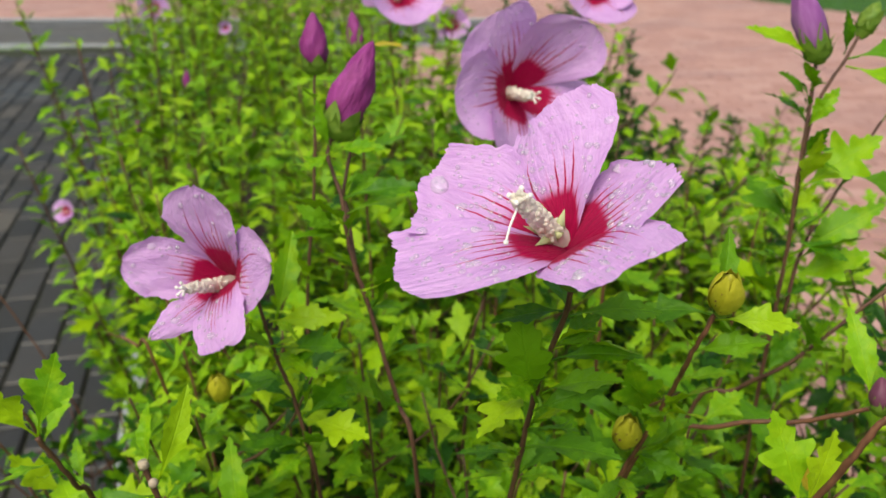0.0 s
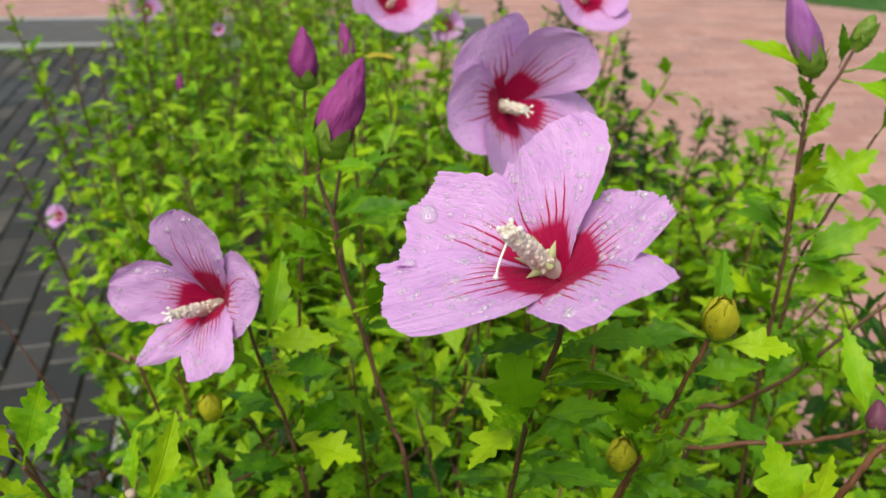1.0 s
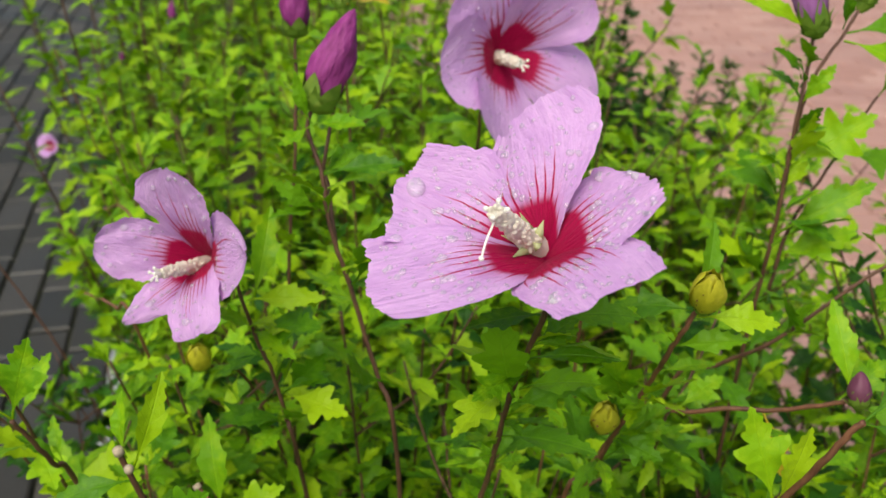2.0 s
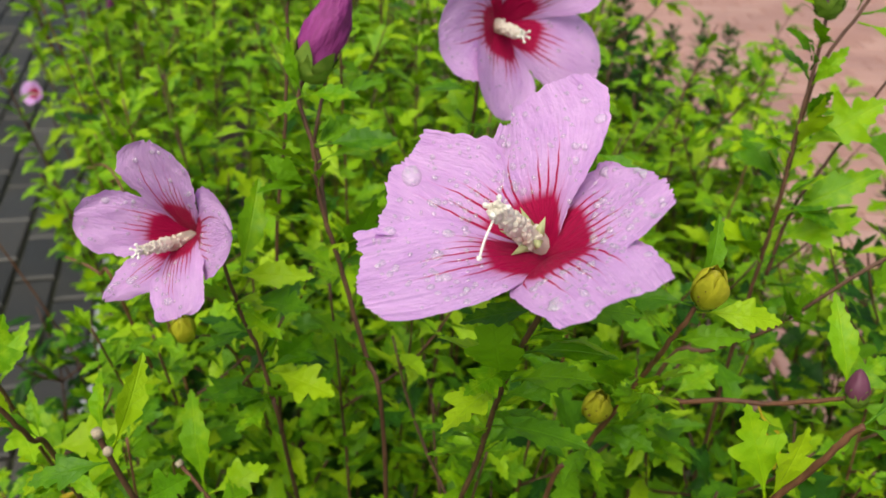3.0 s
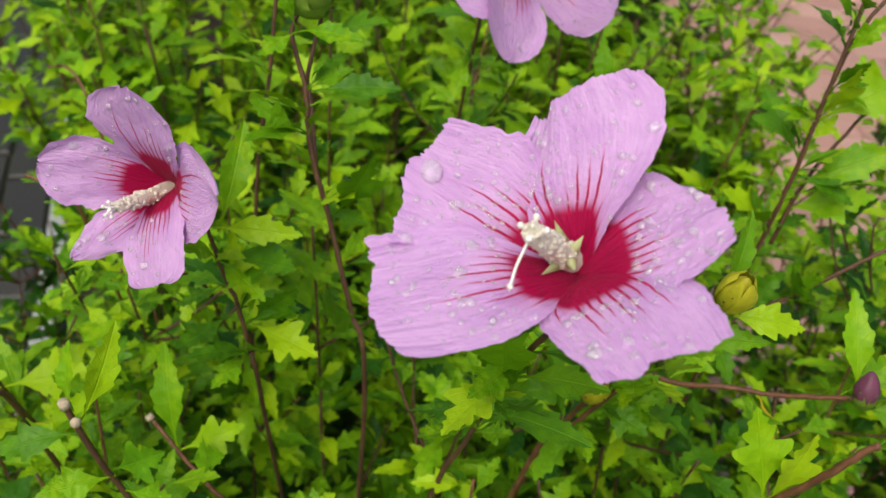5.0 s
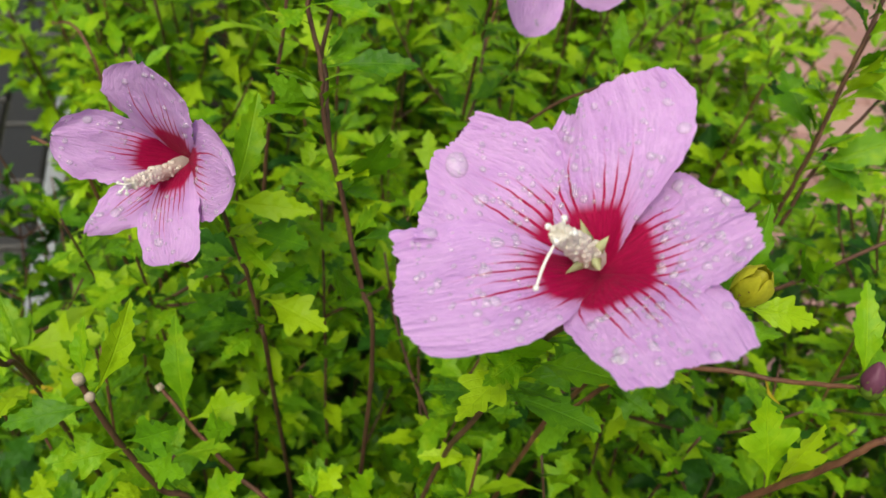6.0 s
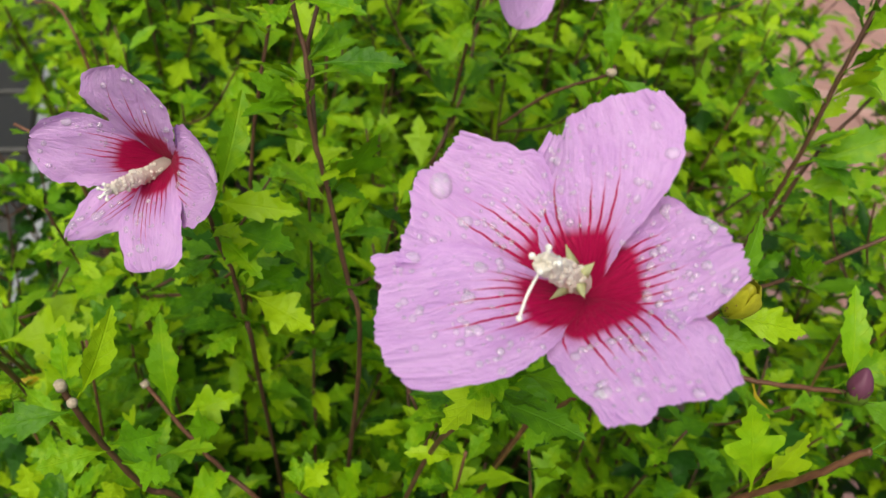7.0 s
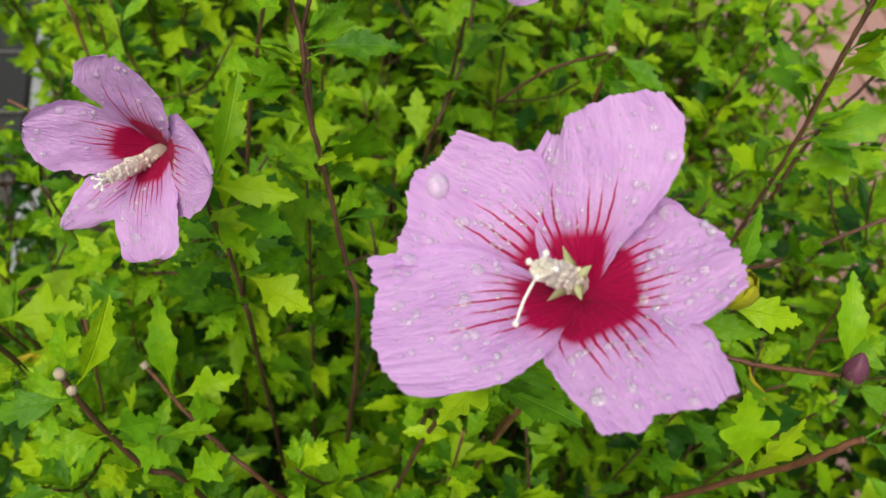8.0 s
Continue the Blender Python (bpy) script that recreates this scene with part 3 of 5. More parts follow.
def droplet_soup(soup, q, s, v, r, flat=0.5):
    """A bead of water on the petal's surface grid q at the grid place (s, v)."""
    i = int((1 - (1 - s) ** (1 / 1.7)) * (q.shape[0] - 2))
    j = int((math.asin(2 * v - 1) / math.pi + 0.5) * (q.shape[1] - 2))
    c = Vector(q[i, j])
    r = min(r, 0.2 * (Vector(q[i, 0]) - Vector(q[i, -1])).length)
    n = Vector(q[i + 1, j] - q[i, j]).cross(Vector(q[i, j + 1] - q[i, j]))
    if n.length < 1e-12:
        return
    n.normalize()
    if n.z < 0:
        n = -n
    m = Matrix.Translation(c + n * 0.0001) @ frame_towards(n)
    verts, faces, rings, seg = [], [], 5, 12
    for a in range(rings):
        t = a / rings * math.pi / 2
        for k in range(seg):
            b2 = 2 * math.pi * k / seg
            wob = 1 + 0.1 * math.sin(2 * b2 + c.x * 9000)
            verts.append(m @ Vector((r * wob * math.cos(t) * math.cos(b2), r * wob * math.cos(t) * math.sin(b2), r * flat * math.sin(t))))
    verts.append(m @ Vector((0, 0, r * flat)))
    for a in range(rings - 1):
        for k in range(seg):
            b2 = (k + 1) % seg
            faces.append((a * seg + k, a * seg + b2, (a + 1) * seg + b2, (a + 1) * seg + k))
    faces += [((rings - 1) * seg + k, (rings - 1) * seg + (k + 1) % seg, rings * seg) for k in range(seg)]
    soup.add(verts, faces)


def flower_turn(az, el):
    n = Vector((math.cos(el) * math.cos(az), math.cos(el) * math.sin(az), math.sin(el)))
    e2 = Vector((0, 0, 1)) - n * n.z
    e2.normalize()
    return Matrix((e2.cross(n), e2, n)).transposed().to_4x4()


def column_mesh(root, end, r, seed, style=True, count=150):
    """The flower's column: a cream tube crowded with lumpy anthers, and the styles at its end."""
    rnd = random.Random(seed)
    soup = Soup()
    root, end = Vector(root), Vector(end)
    pt = lambda t: root.lerp(end, t)
    wide = lambda t: r * float(np.interp(t, (0, 0.15, 0.35, 0.7, 1.0), (1.45, 1.25, 0.92, 0.78, 0.55)))
    soup.tube([pt(k / 14) for k in range(15)], [wide(k / 14) * (1 + rnd.uniform(-0.06, 0.06)) for k in range(15)], 12, 0)
    turn = (end - root).to_track_quat("Z", "Y").to_matrix()
    for k in range(count):
        t = rnd.uniform(0.28, 1.02)
        a = rnd.uniform(0, 6.28)
        off = wide(min(t, 1)) * rnd.uniform(0.7, 1.1)
        c = pt(t) + turn @ Vector((math.cos(a) * off, math.sin(a) * off, 0))
        soup.ball(c, r * rnd.uniform(0.24, 0.4), 5, 7, (rnd.uniform(.7, 1.1), rnd.uniform(.7, 1.1), rnd.uniform(.6, 1)), 0)
    if style:
        for k in range(5):
            a = 1.26 * k + 0.4
            tip = pt(1.0)
            e = tip + turn @ Vector((math.cos(a) * r * 0.9, math.sin(a) * r * 0.9, r * rnd.uniform(1.0, 2.6)))
            soup.tube([tip, (tip + e) / 2 + turn @ Vector((0, 0, r * .4)), e], [r * .2, r * .15, r * .13], 5, 1, False)
            soup.ball(e, r * 0.27, 4, 6, slot=1)
    return soup


def calyx_soup(r, length, lobes=5, spread=0.5, narrow=1.0):
    """A cup with pointed lobes, one closed skin; narrow > 1 thins the lobes."""
    soup = Soup()
    seg = lobes * 8
    rows = [(0.35, -0.45, 0), (0.75, -0.25, 0), (1.0, 0.0, 0)] + [(0, 0, u) for u in (0.3, 0.55, 0.8, 1.0)]
    verts = []
    for rad, low, u in rows:
        for k in range(seg):
            a = 2 * math.pi * k / seg
            t = k / 8 % 1
            h = u * (0.12 + 0.88 * (1 - abs(2 * t - 1)) ** (0.8 * narrow))
            rr = r * (rad if not u else 1.03 + spread * h * h + 0.06 * math.cos(2 * math.pi * t) * u)
            verts.append((rr * math.cos(a), rr * math.sin(a), length * (low if not u else h)))
    soup.add(verts, [(i * seg + k, i * seg + (k + 1) % seg, (i + 1) * seg + (k + 1) % seg, (i + 1) * seg + k) for i in range(len(rows) - 1) for k in range(seg)])
    return soup


def flower(owner, at, az, el, petals, lifts, root, end, seed, ruffle=1.0, beads=0, big=(), label="open lilac-pink hibiscus flower with a crimson eye", style=None):
    turn = flower_turn(az, el)
    me = calyx_soup(0.0055, 0.016).mesh("flower", [calyx_green])
    f = part("flower", me, owner, label, Matrix.Translation(Vector(at) - owner.location) @ turn @ Matrix.Translation((0, 0, -0.009)))
    part("epicalyx", calyx_soup(0.0062, 0.012, 7, 1.1, 2.5).mesh("epicalyx", [calyx_green]), f, m=Matrix.Translation((0, 0, -0.004)))
    rnd = random.Random(seed)
    back = Matrix.Translation((0, 0, 0.009))
    soup = Soup()
    for i, (p, lift) in enumerate(zip(petals, lifts)):
        pm, q = petal_mesh(p, lift, ruffle, seed + i * 3.7, *((64, 84) if beads > 30 else (40, 28) if beads else (18, 14)))
        part("petal", pm, f, m=back)
        for _ in range(beads):
            s, v = 1 - 0.55 * rnd.random() ** 0.8, rnd.uniform(0.08, 0.92)
            s = min(s, 0.93)
            droplet_soup(soup, q, s, v, min(0.0013, 0.0010 * math.exp(rnd.gauss(-0.5, 0.45))), 0.6)
        for k, s, v, r in big:
            if k == i:
                bead = Soup()
                droplet_soup(bead, q, s, v, r, 0.42)
                part("raindrop", bead.mesh("raindrop", [water]), f, m=back)
    if soup.f:
        tagged(part("fine_rain", soup.mesh("fine_rain", [water]), f, "clear small raindrops on the petals", back), kind="stuff")
    col = column_mesh(root, end, (0.0042 if style else 0.0034) * Vector(end).length / 0.038, seed, style is None, (260 if style else 170) if beads else 30)
    part("stamen_column", col.mesh("stamen_column", [cream, white_style]), f, "cream column crowded with pale anthers", back)
    if style is not None:
        st = Soup()
        axis = (Vector(end) - Vector(root)).normalized()
        for k in range(5):
            a = 6.28 * k / 5
            c, s2 = math.cos(a), math.sin(a)
            st.add([(c * .003 - s2 * .0016, s2 * .003 + c * .0016, .003), (c * .003 + s2 * .0016, s2 * .003 - c * .0016, .003), (c * .0068, s2 * .0068, .0085), (c * .002, s2 * .002, .006)], [(0, 1, 2), (1, 3, 2), (3, 0, 2)])
        part("base_scale", st.mesh("base_scale", [scale_green]), f, "pale green scale ring at the column's foot", back @ Matrix.Translation(Vector(root) + axis * 0.006) @ frame_towards(axis) @ Matrix.Scale(1.2, 4))
        sp = Soup()
        pts = bent(style, 12, rnd, 0.0)
        sp.tube(pts, [0.00042] * 13, 6)
        sp.ball(pts[-1], 0.0009, 5, 8)
        for a in (0.3, 1.9, 3.4, 4.9):
            e = Vector(style[0]) + Vector((math.cos(a) * .0034, math.sin(a) * .0034, .0008))
            sp.tube([Vector(style[0]) + Vector((0, 0, -.002)), e], [.0008, .0006], 6)
            sp.ball(e, .00095, 5, 8)
        part("style", sp.mesh("style", [white_style]), f, "white style bent over the petals", back)
    return f


def generic_petals(L, W, e0, e1, seed):
    r = random.Random(seed)
    return [[radians(72 * k + r.uniform(-8, 8)), L * r.uniform(.93, 1.07), radians(e0 + r.uniform(-8, 8)), radians(e1 + r.uniform(-12, 12)), W * r.uniform(.92, 1.08), 1.9, r.uniform(-.1, .25), r.uniform(-.25, .25), r.uniform(-.1, .1), 0.52] for k in range(5)]


def bud(owner, base, tip, radius, mat, label, calyx=0.24, twist=2.2, spots=0, round_=False, wrap=None):
    """A closed bud from base to tip: rolled petals in a green cup."""
    base, tip = Vector(base), Vector(tip)
    L = (tip - base).length
    m = Matrix.Translation(base - owner.location) @ frame_towards(tip - base)
    cup = calyx_soup(radius * (0.7 if wrap else 0.80), L * (0.3 if wrap else calyx), 5, 0.10 if wrap else 0.34, 1.0).mesh("bud", [calyx_green])
    b0 = part("bud", cup, owner, label, m)
    if not wrap:
        part("epicalyx", calyx_soup(radius * 0.84, L * 0.18, 7, 0.9, 2.5).mesh("epicalyx", [calyx_green]), b0, m=Matrix.Translation((0, 0, -L * 0.06)))
    rings, seg = 18, 20
    verts, faces = [], []
    for i in range(rings + 1):
        t = i / rings
        rad = radius * (math.sin(math.pi * min(1, t * 0.94 + 0.06) ** 0.8) ** (0.62 if round_ else 0.75) * (1 - (0.15 if round_ else 0.25) * t) * (0.95 if wrap else 1) + 0.02)
        for k in range(seg):
            a = 2 * math.pi * k / seg + twist * t
            rr = rad * (1 + (0.05 if round_ else 0.09) * math.sin(5 * 2 * math.pi * k / seg) ** 3 + 0.03 * math.sin(11 * a + 3 * t) + 0.05 * noise.noise(Vector((k * 0.9, t * 9, L * 900))))
            verts.append((rr * math.cos(a), rr * math.sin(a), L * t))
    for i in range(rings):
        for k in range(seg):
            a, b2 = i * seg + k, i * seg + (k + 1) % seg
            faces.append((a, b2, b2 + seg, a + seg))
    faces += [tuple(range(seg))[::-1], tuple(rings * seg + k for k in range(seg))]
    part("petal_roll", mesh_of("petal_roll", verts, faces, mat), b0)
    if wrap:
        for i in range(5):
            verts, out = [], 1.0 + 0.035 * (i * 2 % 5)
            for a in range(9):
                t = a / 8
                prof = math.sin(math.pi * min(1, 0.1 + 0.86 * t)) ** 0.55
                for k in range(9):
                    v = (k - 4) / 4
                    ang = 1.2566 * i + v * 0.80 * (1 - 0.45 * t ** 4) + 0.25 * t
                    top = t * (1 - 0.10 * v * v * t + 0.02 * math.sin(5 * v + i))
                    rr = radius * out * (prof * (1 + 0.05 * abs(v) ** 3 - 0.03 * math.cos(3 * v)) + 0.02 + 0.10 * t ** 6)
                    verts.append((rr * math.cos(ang), rr * math.sin(ang), L * (0.02 + 1.0 * top)))
            part("sepal", mesh_of("sepal", verts, [(a * 9 + k, a * 9 + k + 1, a * 9 + k + 10, a * 9 + k + 9) for a in range(8) for k in range(8)], wrap), b0)
    if spots:
        rnd = random.Random(spots)
        sp = Soup()
        for _ in range(spots):
            t, a = rnd.uniform(.2, .8), rnd.uniform(0, 6.28)
            rad = radius * math.sin(math.pi * (0.1 + 0.86 * t)) ** 0.55 * 1.08
            sp.ball((rad * math.cos(a), rad * math.sin(a), L * t), radius * rnd.uniform(.05, .12), 4, 6, (1, 1, .8))
        tagged(part("blemish", sp.mesh("blemish", [bud_spot]), b0, "small brown blemishes"), kind="stuff")
    return b0


# ---------------------------------------------------------------- the flowering stems
LARGE_AT, LARGE_AZ, LARGE_EL = (0.0414, 0.2581, 1.0367), -2.1666, 1.122
LARGE_PETALS = [
    [2.2287, 0.0466, 0.8484, 0.234, -0.1217, -0.4674, 0.0101, 0.0229, 0.0276, 0.0235, 0.012, 0.0190, 0.0115, 0.006, 1.1392, 1.1554, 1.1059, 1.0011, 1.0279],
    [0.7662, 0.0446, 0.7616, 0.3786, 0.0124, -0.1998, 0.0126, 0.0177, 0.0149, 0.0116, 0.0150, 0.0185, 0.0190, 0.0106, 0.9992, 1.0105, 0.9609, 0.8989, 0.7491],
    [-0.5296, 0.0456, 0.8429, 0.3801, -0.0663, 0.0004, 0.0174, 0.0185, 0.0165, 0.0157, 0.0155, 0.02, 0.0192, 0.0166, 0.9777, 1.0621, 1.0357, 1.1158, 1.0895],
    [-2.2849, 0.0482, 0.581, 0.1699, 0.0661, 0.1675, 0.009, 0.0198, 0.0201, 0.0207, 0.0133, 0.0207, 0.0214, 0.0189, 1.1675, 1.1709, 1.2428, 1.2239, 1.1319],
    [-3.1184, 0.0511, 0.3231, 0.251, 0.285, -0.1512, 0.0153, 0.0223, 0.0188, 0.0164, 0.012, 0.0205, 0.0199, 0.0235, 1.0458, 1.0554, 1.1064, 0.9943, 0.9285],
]
SIDE_AT, SIDE_AZ, SIDE_EL = (-0.0991, 0.3655, 0.9751), -1.9695, 0.4962
SIDE_PETALS = [
    [1.5941, 0.0548, 1.0889, 0.6265, 0.0171, 2.3014, 0.153, 0.0489, 0.0578, 0.4144],
    [3.1781, 0.0515, 0.9304, 0.6314, 0.0135, 1.7254, 0.2316, -0.0381, 0.0142, 0.4179],
    [-1.795, 0.0491, 0.8849, 0.7248, 0.0098, 0.9372, -0.0831, -0.0499, -0.1117, 0.5807],
    [-1.0276, 0.0539, 1.2001, 0.4481, 0.014, 2.2724, -0.1221, 0.0823, 0.0977, 0.2466],
    [0.2134, 0.0536, 0.9586, 0.5223, 0.0183, 1.8362, 0.1783, 0.0812, 0.0185, 0.5929],
]
REAR_AT, REAR_AZ, REAR_EL = (0.0421, 0.5431, 1.0229), -1.1465, 0.2994
REAR_PETALS = [
    [1.9142, 0.0568, 0.7338, 0.3062, 0.0301, 1.5814, -0.2274, 0.0812, -0.0978, 0.307],
    [0.8908, 0.0666, 0.7874, 0.5331, 0.026, 2.1152, 0.2802, 0.0509, -0.172, 0.5469],
    [-0.4453, 0.0694, 0.8213, 0.1527, 0.0239, 1.9, -0.2494, -0.1437, -0.0759, 0.5176],
    [-1.9854, 0.0666, 0.8467, 0.4031, 0.023, 1.6466, 0.2707, -0.2418, 0.0216, 0.5381],
    [-3.1738, 0.0644, 0.9555, 0.271, 0.0262, 1.9139, 0.3235, 0.0676, 0.0933, 0.4561],
]


def stem(name, pts, r0, r1, mat, label, seed, leaf=None, n=24, group="hibiscus stems"):
    """A cane that rises through pts (from foot to top); leaf: (start, spacing, size, young, tuft)."""
    rnd = random.Random(seed)
    t = thing(name, Vector(pts[0]), label, "hibiscus", group)
    line = cane(t, pts, r0, r1, mat, rnd, n)
    if leaf:
        leafy(t, line, leaf[0], leaf[1], leaf[2], rnd, leaf[3], leaf[4])
    return t, line


def shoot(t, pts, r0, r1, mat, seed, leaf=None, n=20):
    """A side shoot of a plant that stands already."""
    rnd = random.Random(seed)
    line = cane(t, pts, r0, r1, mat, rnd, n, "side_shoot")
    if leaf:
        leafy(t, line, leaf[0], leaf[1], leaf[2], rnd, leaf[3], leaf[4])
    return t, line


def put_leaf(t, base, tip, kind="mature", shape=0, up=(0, 0, 1), roll=0.0):
    base, tip = Vector(base), Vector(tip)
    L = (tip - base).length / 1.17
    f = (tip - base).normalized()
    x = f.cross(Vector(up)).normalized()
    m = Matrix.Translation(base) @ Matrix((x, f, x.cross(f))).transposed().to_4x4() @ pose(0, 0, 0, 0, roll, 0) @ Matrix.Diagonal((L, L, L, 1))
    part("leaf", LEAVES[shape][2][kind], t, m=Matrix.Translation(-t.location) @ m)


# the large flower's stem
big_stem, line = stem("flowering_hibiscus", [(-0.01, 0.40, 0.0), (0.005, 0.37, 0.5), (0.022, 0.335, 0.80), (0.0314, 0.3128, 0.8918), (0.0357, 0.297, 0.9432), (0.0392, 0.2874, 0.9711), (0.0425, 0.2768, 0.9938), (0.0453, 0.2638, 1.0205)],
                      0.0021, 0.0015, bark, "slender brown hibiscus stem carrying a large open flower", 1, None, 40)
flower(big_stem, LARGE_AT, LARGE_AZ, LARGE_EL, LARGE_PETALS, (0.0004, 0.0, 0.0009, 0.0032, 0.0020), (-0.0035, 0.005, -0.003), (-0.0088, -0.0078, 0.0290), 5, 1.3, 85,
       ((0, 0.74, 0.06, 0.0019), (0, 0.86, 0.13, 0.0013), (0, 0.56, 0.16, 0.0012), (0, 0.34, 0.03, 0.0009), (0, 0.80, 0.25, 0.0009), (0, 0.92, 0.40, 0.0008), (0, 0.97, 0.60, 0.0008), (4, 0.91, 0.46, 0.0036),
        (4, 0.73, 0.56, 0.0019), (4, 0.68, 0.37, 0.0008), (4, 0.66, 0.27, 0.0010), (4, 0.85, 0.31, 0.0008), (4, 0.56, 0.06, 0.0009), (4, 0.86, 0.81, 0.0011), (3, 0.86, 0.06, 0.0021), (3, 0.58, 0.22, 0.0019),
        (3, 0.67, 0.46, 0.0020), (3, 0.67, 0.67, 0.0017), (3, 0.86, 0.48, 0.0013), (3, 0.64, 0.97, 0.0012), (3, 0.40, 0.95, 0.0009), (2, 0.60, 0.94, 0.0015), (2, 0.77, 0.94, 0.0013), (2, 0.97, 0.69, 0.0015),
        (2, 0.59, 0.63, 0.0015), (2, 0.65, 0.52, 0.0015), (2, 0.82, 0.40, 0.0015), (2, 0.81, 0.16, 0.0018), (2, 0.49, 0.17, 0.0015), (1, 0.72, 0.91, 0.0017), (1, 0.81, 0.37, 0.0015), (1, 0.87, 0.08, 0.0013),
        (1, 0.43, 0.29, 0.0016), (1, 0.93, 0.77, 0.0009)),
       "large open lilac-pink hibiscus flower with crimson eye and raindrops", [(-0.0088, -0.0066, 0.0280), (-0.009, -0.0096, 0.0255), (-0.0086, -0.0155, 0.0238), (-0.0072, -0.0211, 0.0229)])
put_leaf(big_stem, (0.038, 0.289, 0.955), (0.026, 0.268, 1.0), "mature", 1, (-0.3, -0.8, 0.5))
put_leaf(big_stem, (0.039, 0.288, 0.962), (0.062, 0.268, 0.985), "mature", 3, (0.1, -0.4, 0.9))
put_leaf(big_stem, (0.036, 0.289, 0.952), (0.058, 0.279, 0.972), "mature", 6, (0.0, -0.6, 0.8))
put_leaf(big_stem, (0.046, 0.274, 1.006), (0.018, 0.262, 1.012), "mature", 3, (0.0, -0.3, 1))
put_leaf(big_stem, (0.046, 0.274, 1.004), (0.078, 0.272, 1.012), "mature", 1, (0.0, -0.3, 1))
put_leaf(big_stem, (0.046, 0.275, 1.004), (0.044, 0.31, 1.01), "mature", 0, (0.0, 0.1, 1))
leafy(big_stem, line[14:-4], 0.3, 0.021, 0.026, random.Random(140), 0.55, 0.8)
leafy(big_stem, line[18:32], 0.1, 0.02, 0.034, random.Random(4), 0.4, 0.5)

# the smaller open flower
side_stem, line = stem("flowering_hibiscus", [(-0.03, 0.50, 0.0), (-0.05, 0.44, 0.5), (-0.0671, 0.3733, 0.838), (-0.0719, 0.3722, 0.8729), (-0.0773, 0.3728, 0.9044), (-0.0845, 0.3735, 0.9259), (-0.093, 0.3751, 0.9660)],
                       0.002, 0.0013, bark, "thin hibiscus stem carrying a half-turned pink flower", 2, None, 40)
flower(side_stem, SIDE_AT, SIDE_AZ, SIDE_EL, SIDE_PETALS, (0.0008, 0.0, 0.0008, 0.0, 0.0004), (-0.001, -0.002, -0.002), (-0.0004, -0.0075, 0.0342), 9, 1.2, 30,
       ((2, .75, .5, .0022), (1, .8, .2, .0018), (3, .85, .4, .002)), "pink hibiscus flower seen half from the side, with raindrops")
put_leaf(side_stem, (-0.084, 0.376, 0.932), (-0.049, 0.356, 0.944), "mature", 2, (0.1, -0.5, 0.9))
put_leaf(side_stem, (-0.088, 0.376, 0.946), (-0.050, 0.365, 0.957), "young", 3, (0.3, -0.6, 0.7))
put_leaf(side_stem, (-0.086, 0.38, 0.94), (-0.075, 0.40, 0.985), "young", 4, (0.3, -0.8, 0.3))
put_leaf(side_stem, (-0.074, 0.38, 0.885), (-0.039, 0.357, 0.892), "young", 0, (0.1, -0.5, 0.9))
put_leaf(side_stem, (-0.074, 0.38, 0.885), (-0.05, 0.37, 0.915), "mature", 0, (0.4, -0.8, 0.5))
leafy(side_stem, line[14:-4], 0.3, 0.021, 0.026, random.Random(141), 0.55, 0.8)
leafy(side_stem, line[18:36], 0.05, 0.018, 0.032, random.Random(8), 0.5, 0.5)

# the rear flower
rear_stem, line = stem("flowering_hibiscus", [(0.02, 0.70, 0.0), (0.03, 0.66, 0.5), (0.033, 0.60, 0.85), (0.035, 0.575, 0.97), (0.0376, 0.5536, 1.0198)], 0.0021, 0.0015, bark,
                       "hibiscus stem with a broad flower above the hedge", 3, (0.45, 0.018, 0.036, 0.6, 0.5), 40)
flower(rear_stem, REAR_AT, REAR_AZ, REAR_EL, REAR_PETALS, (0.0008, 0.0004, 0.0, 0.0004, 0.0008), (0.0, 0.0, -0.002), (-0.006, -0.005, 0.040), 14, 0.7, 22, (), "broad pink hibiscus flower with crimson eye")

# the stem with the tall purple buds
bud_stem, line = stem("budding_hibiscus", [(0.0, 0.42, 0.0), (-0.01, 0.40, 0.55), (-0.0139, 0.3816, 0.837), (-0.0257, 0.3898, 0.8932), (-0.0409, 0.4035, 0.9445), (-0.0461, 0.4077, 0.9591), (-0.051, 0.4136, 0.9777), (-0.0532, 0.4205, 0.9958), (-0.0607, 0.4294, 1.0163), (-0.056, 0.433, 1.029)],
                      0.0021, 0.0015, bark, "upright brown hibiscus stem with a purple bud", 4, None, 56)
bud(bud_stem, (-0.055, 0.434, 1.030), (-0.0367, 0.4515, 1.072), 0.0115, bud_purple, "closed purple bud in a green calyx")
put_leaf(bud_stem, (-0.0495, 0.407, 1.0013), (-0.012, 0.405, 1.012), "mature", 3, (0.0, -0.5, 0.9))
put_leaf(bud_stem, (-0.053, 0.402, 0.983), (-0.069, 0.39, 1.002), "mature", 1, (0.0, -0.8, 0.6))
put_leaf(bud_stem, (-0.036, 0.393, 0.945), (-0.018, 0.38, 0.985), "mature", 0, (0.5, -0.7, 0.5))
put_leaf(bud_stem, (-0.058, 0.427, 1.019), (-0.066, 0.42, 1.045), "mature", 4, (-0.3, -0.7, 0.3))
put_leaf(bud_stem, (-0.058, 0.427, 1.019), (-0.032, 0.41, 1.030), "young", 3, (0.0, -0.5, 0.9))
put_leaf(bud_stem, (-0.058, 0.427, 1.019), (-0.072, 0.41, 1.013), "young", 5, (0.0, -0.5, 0.9))
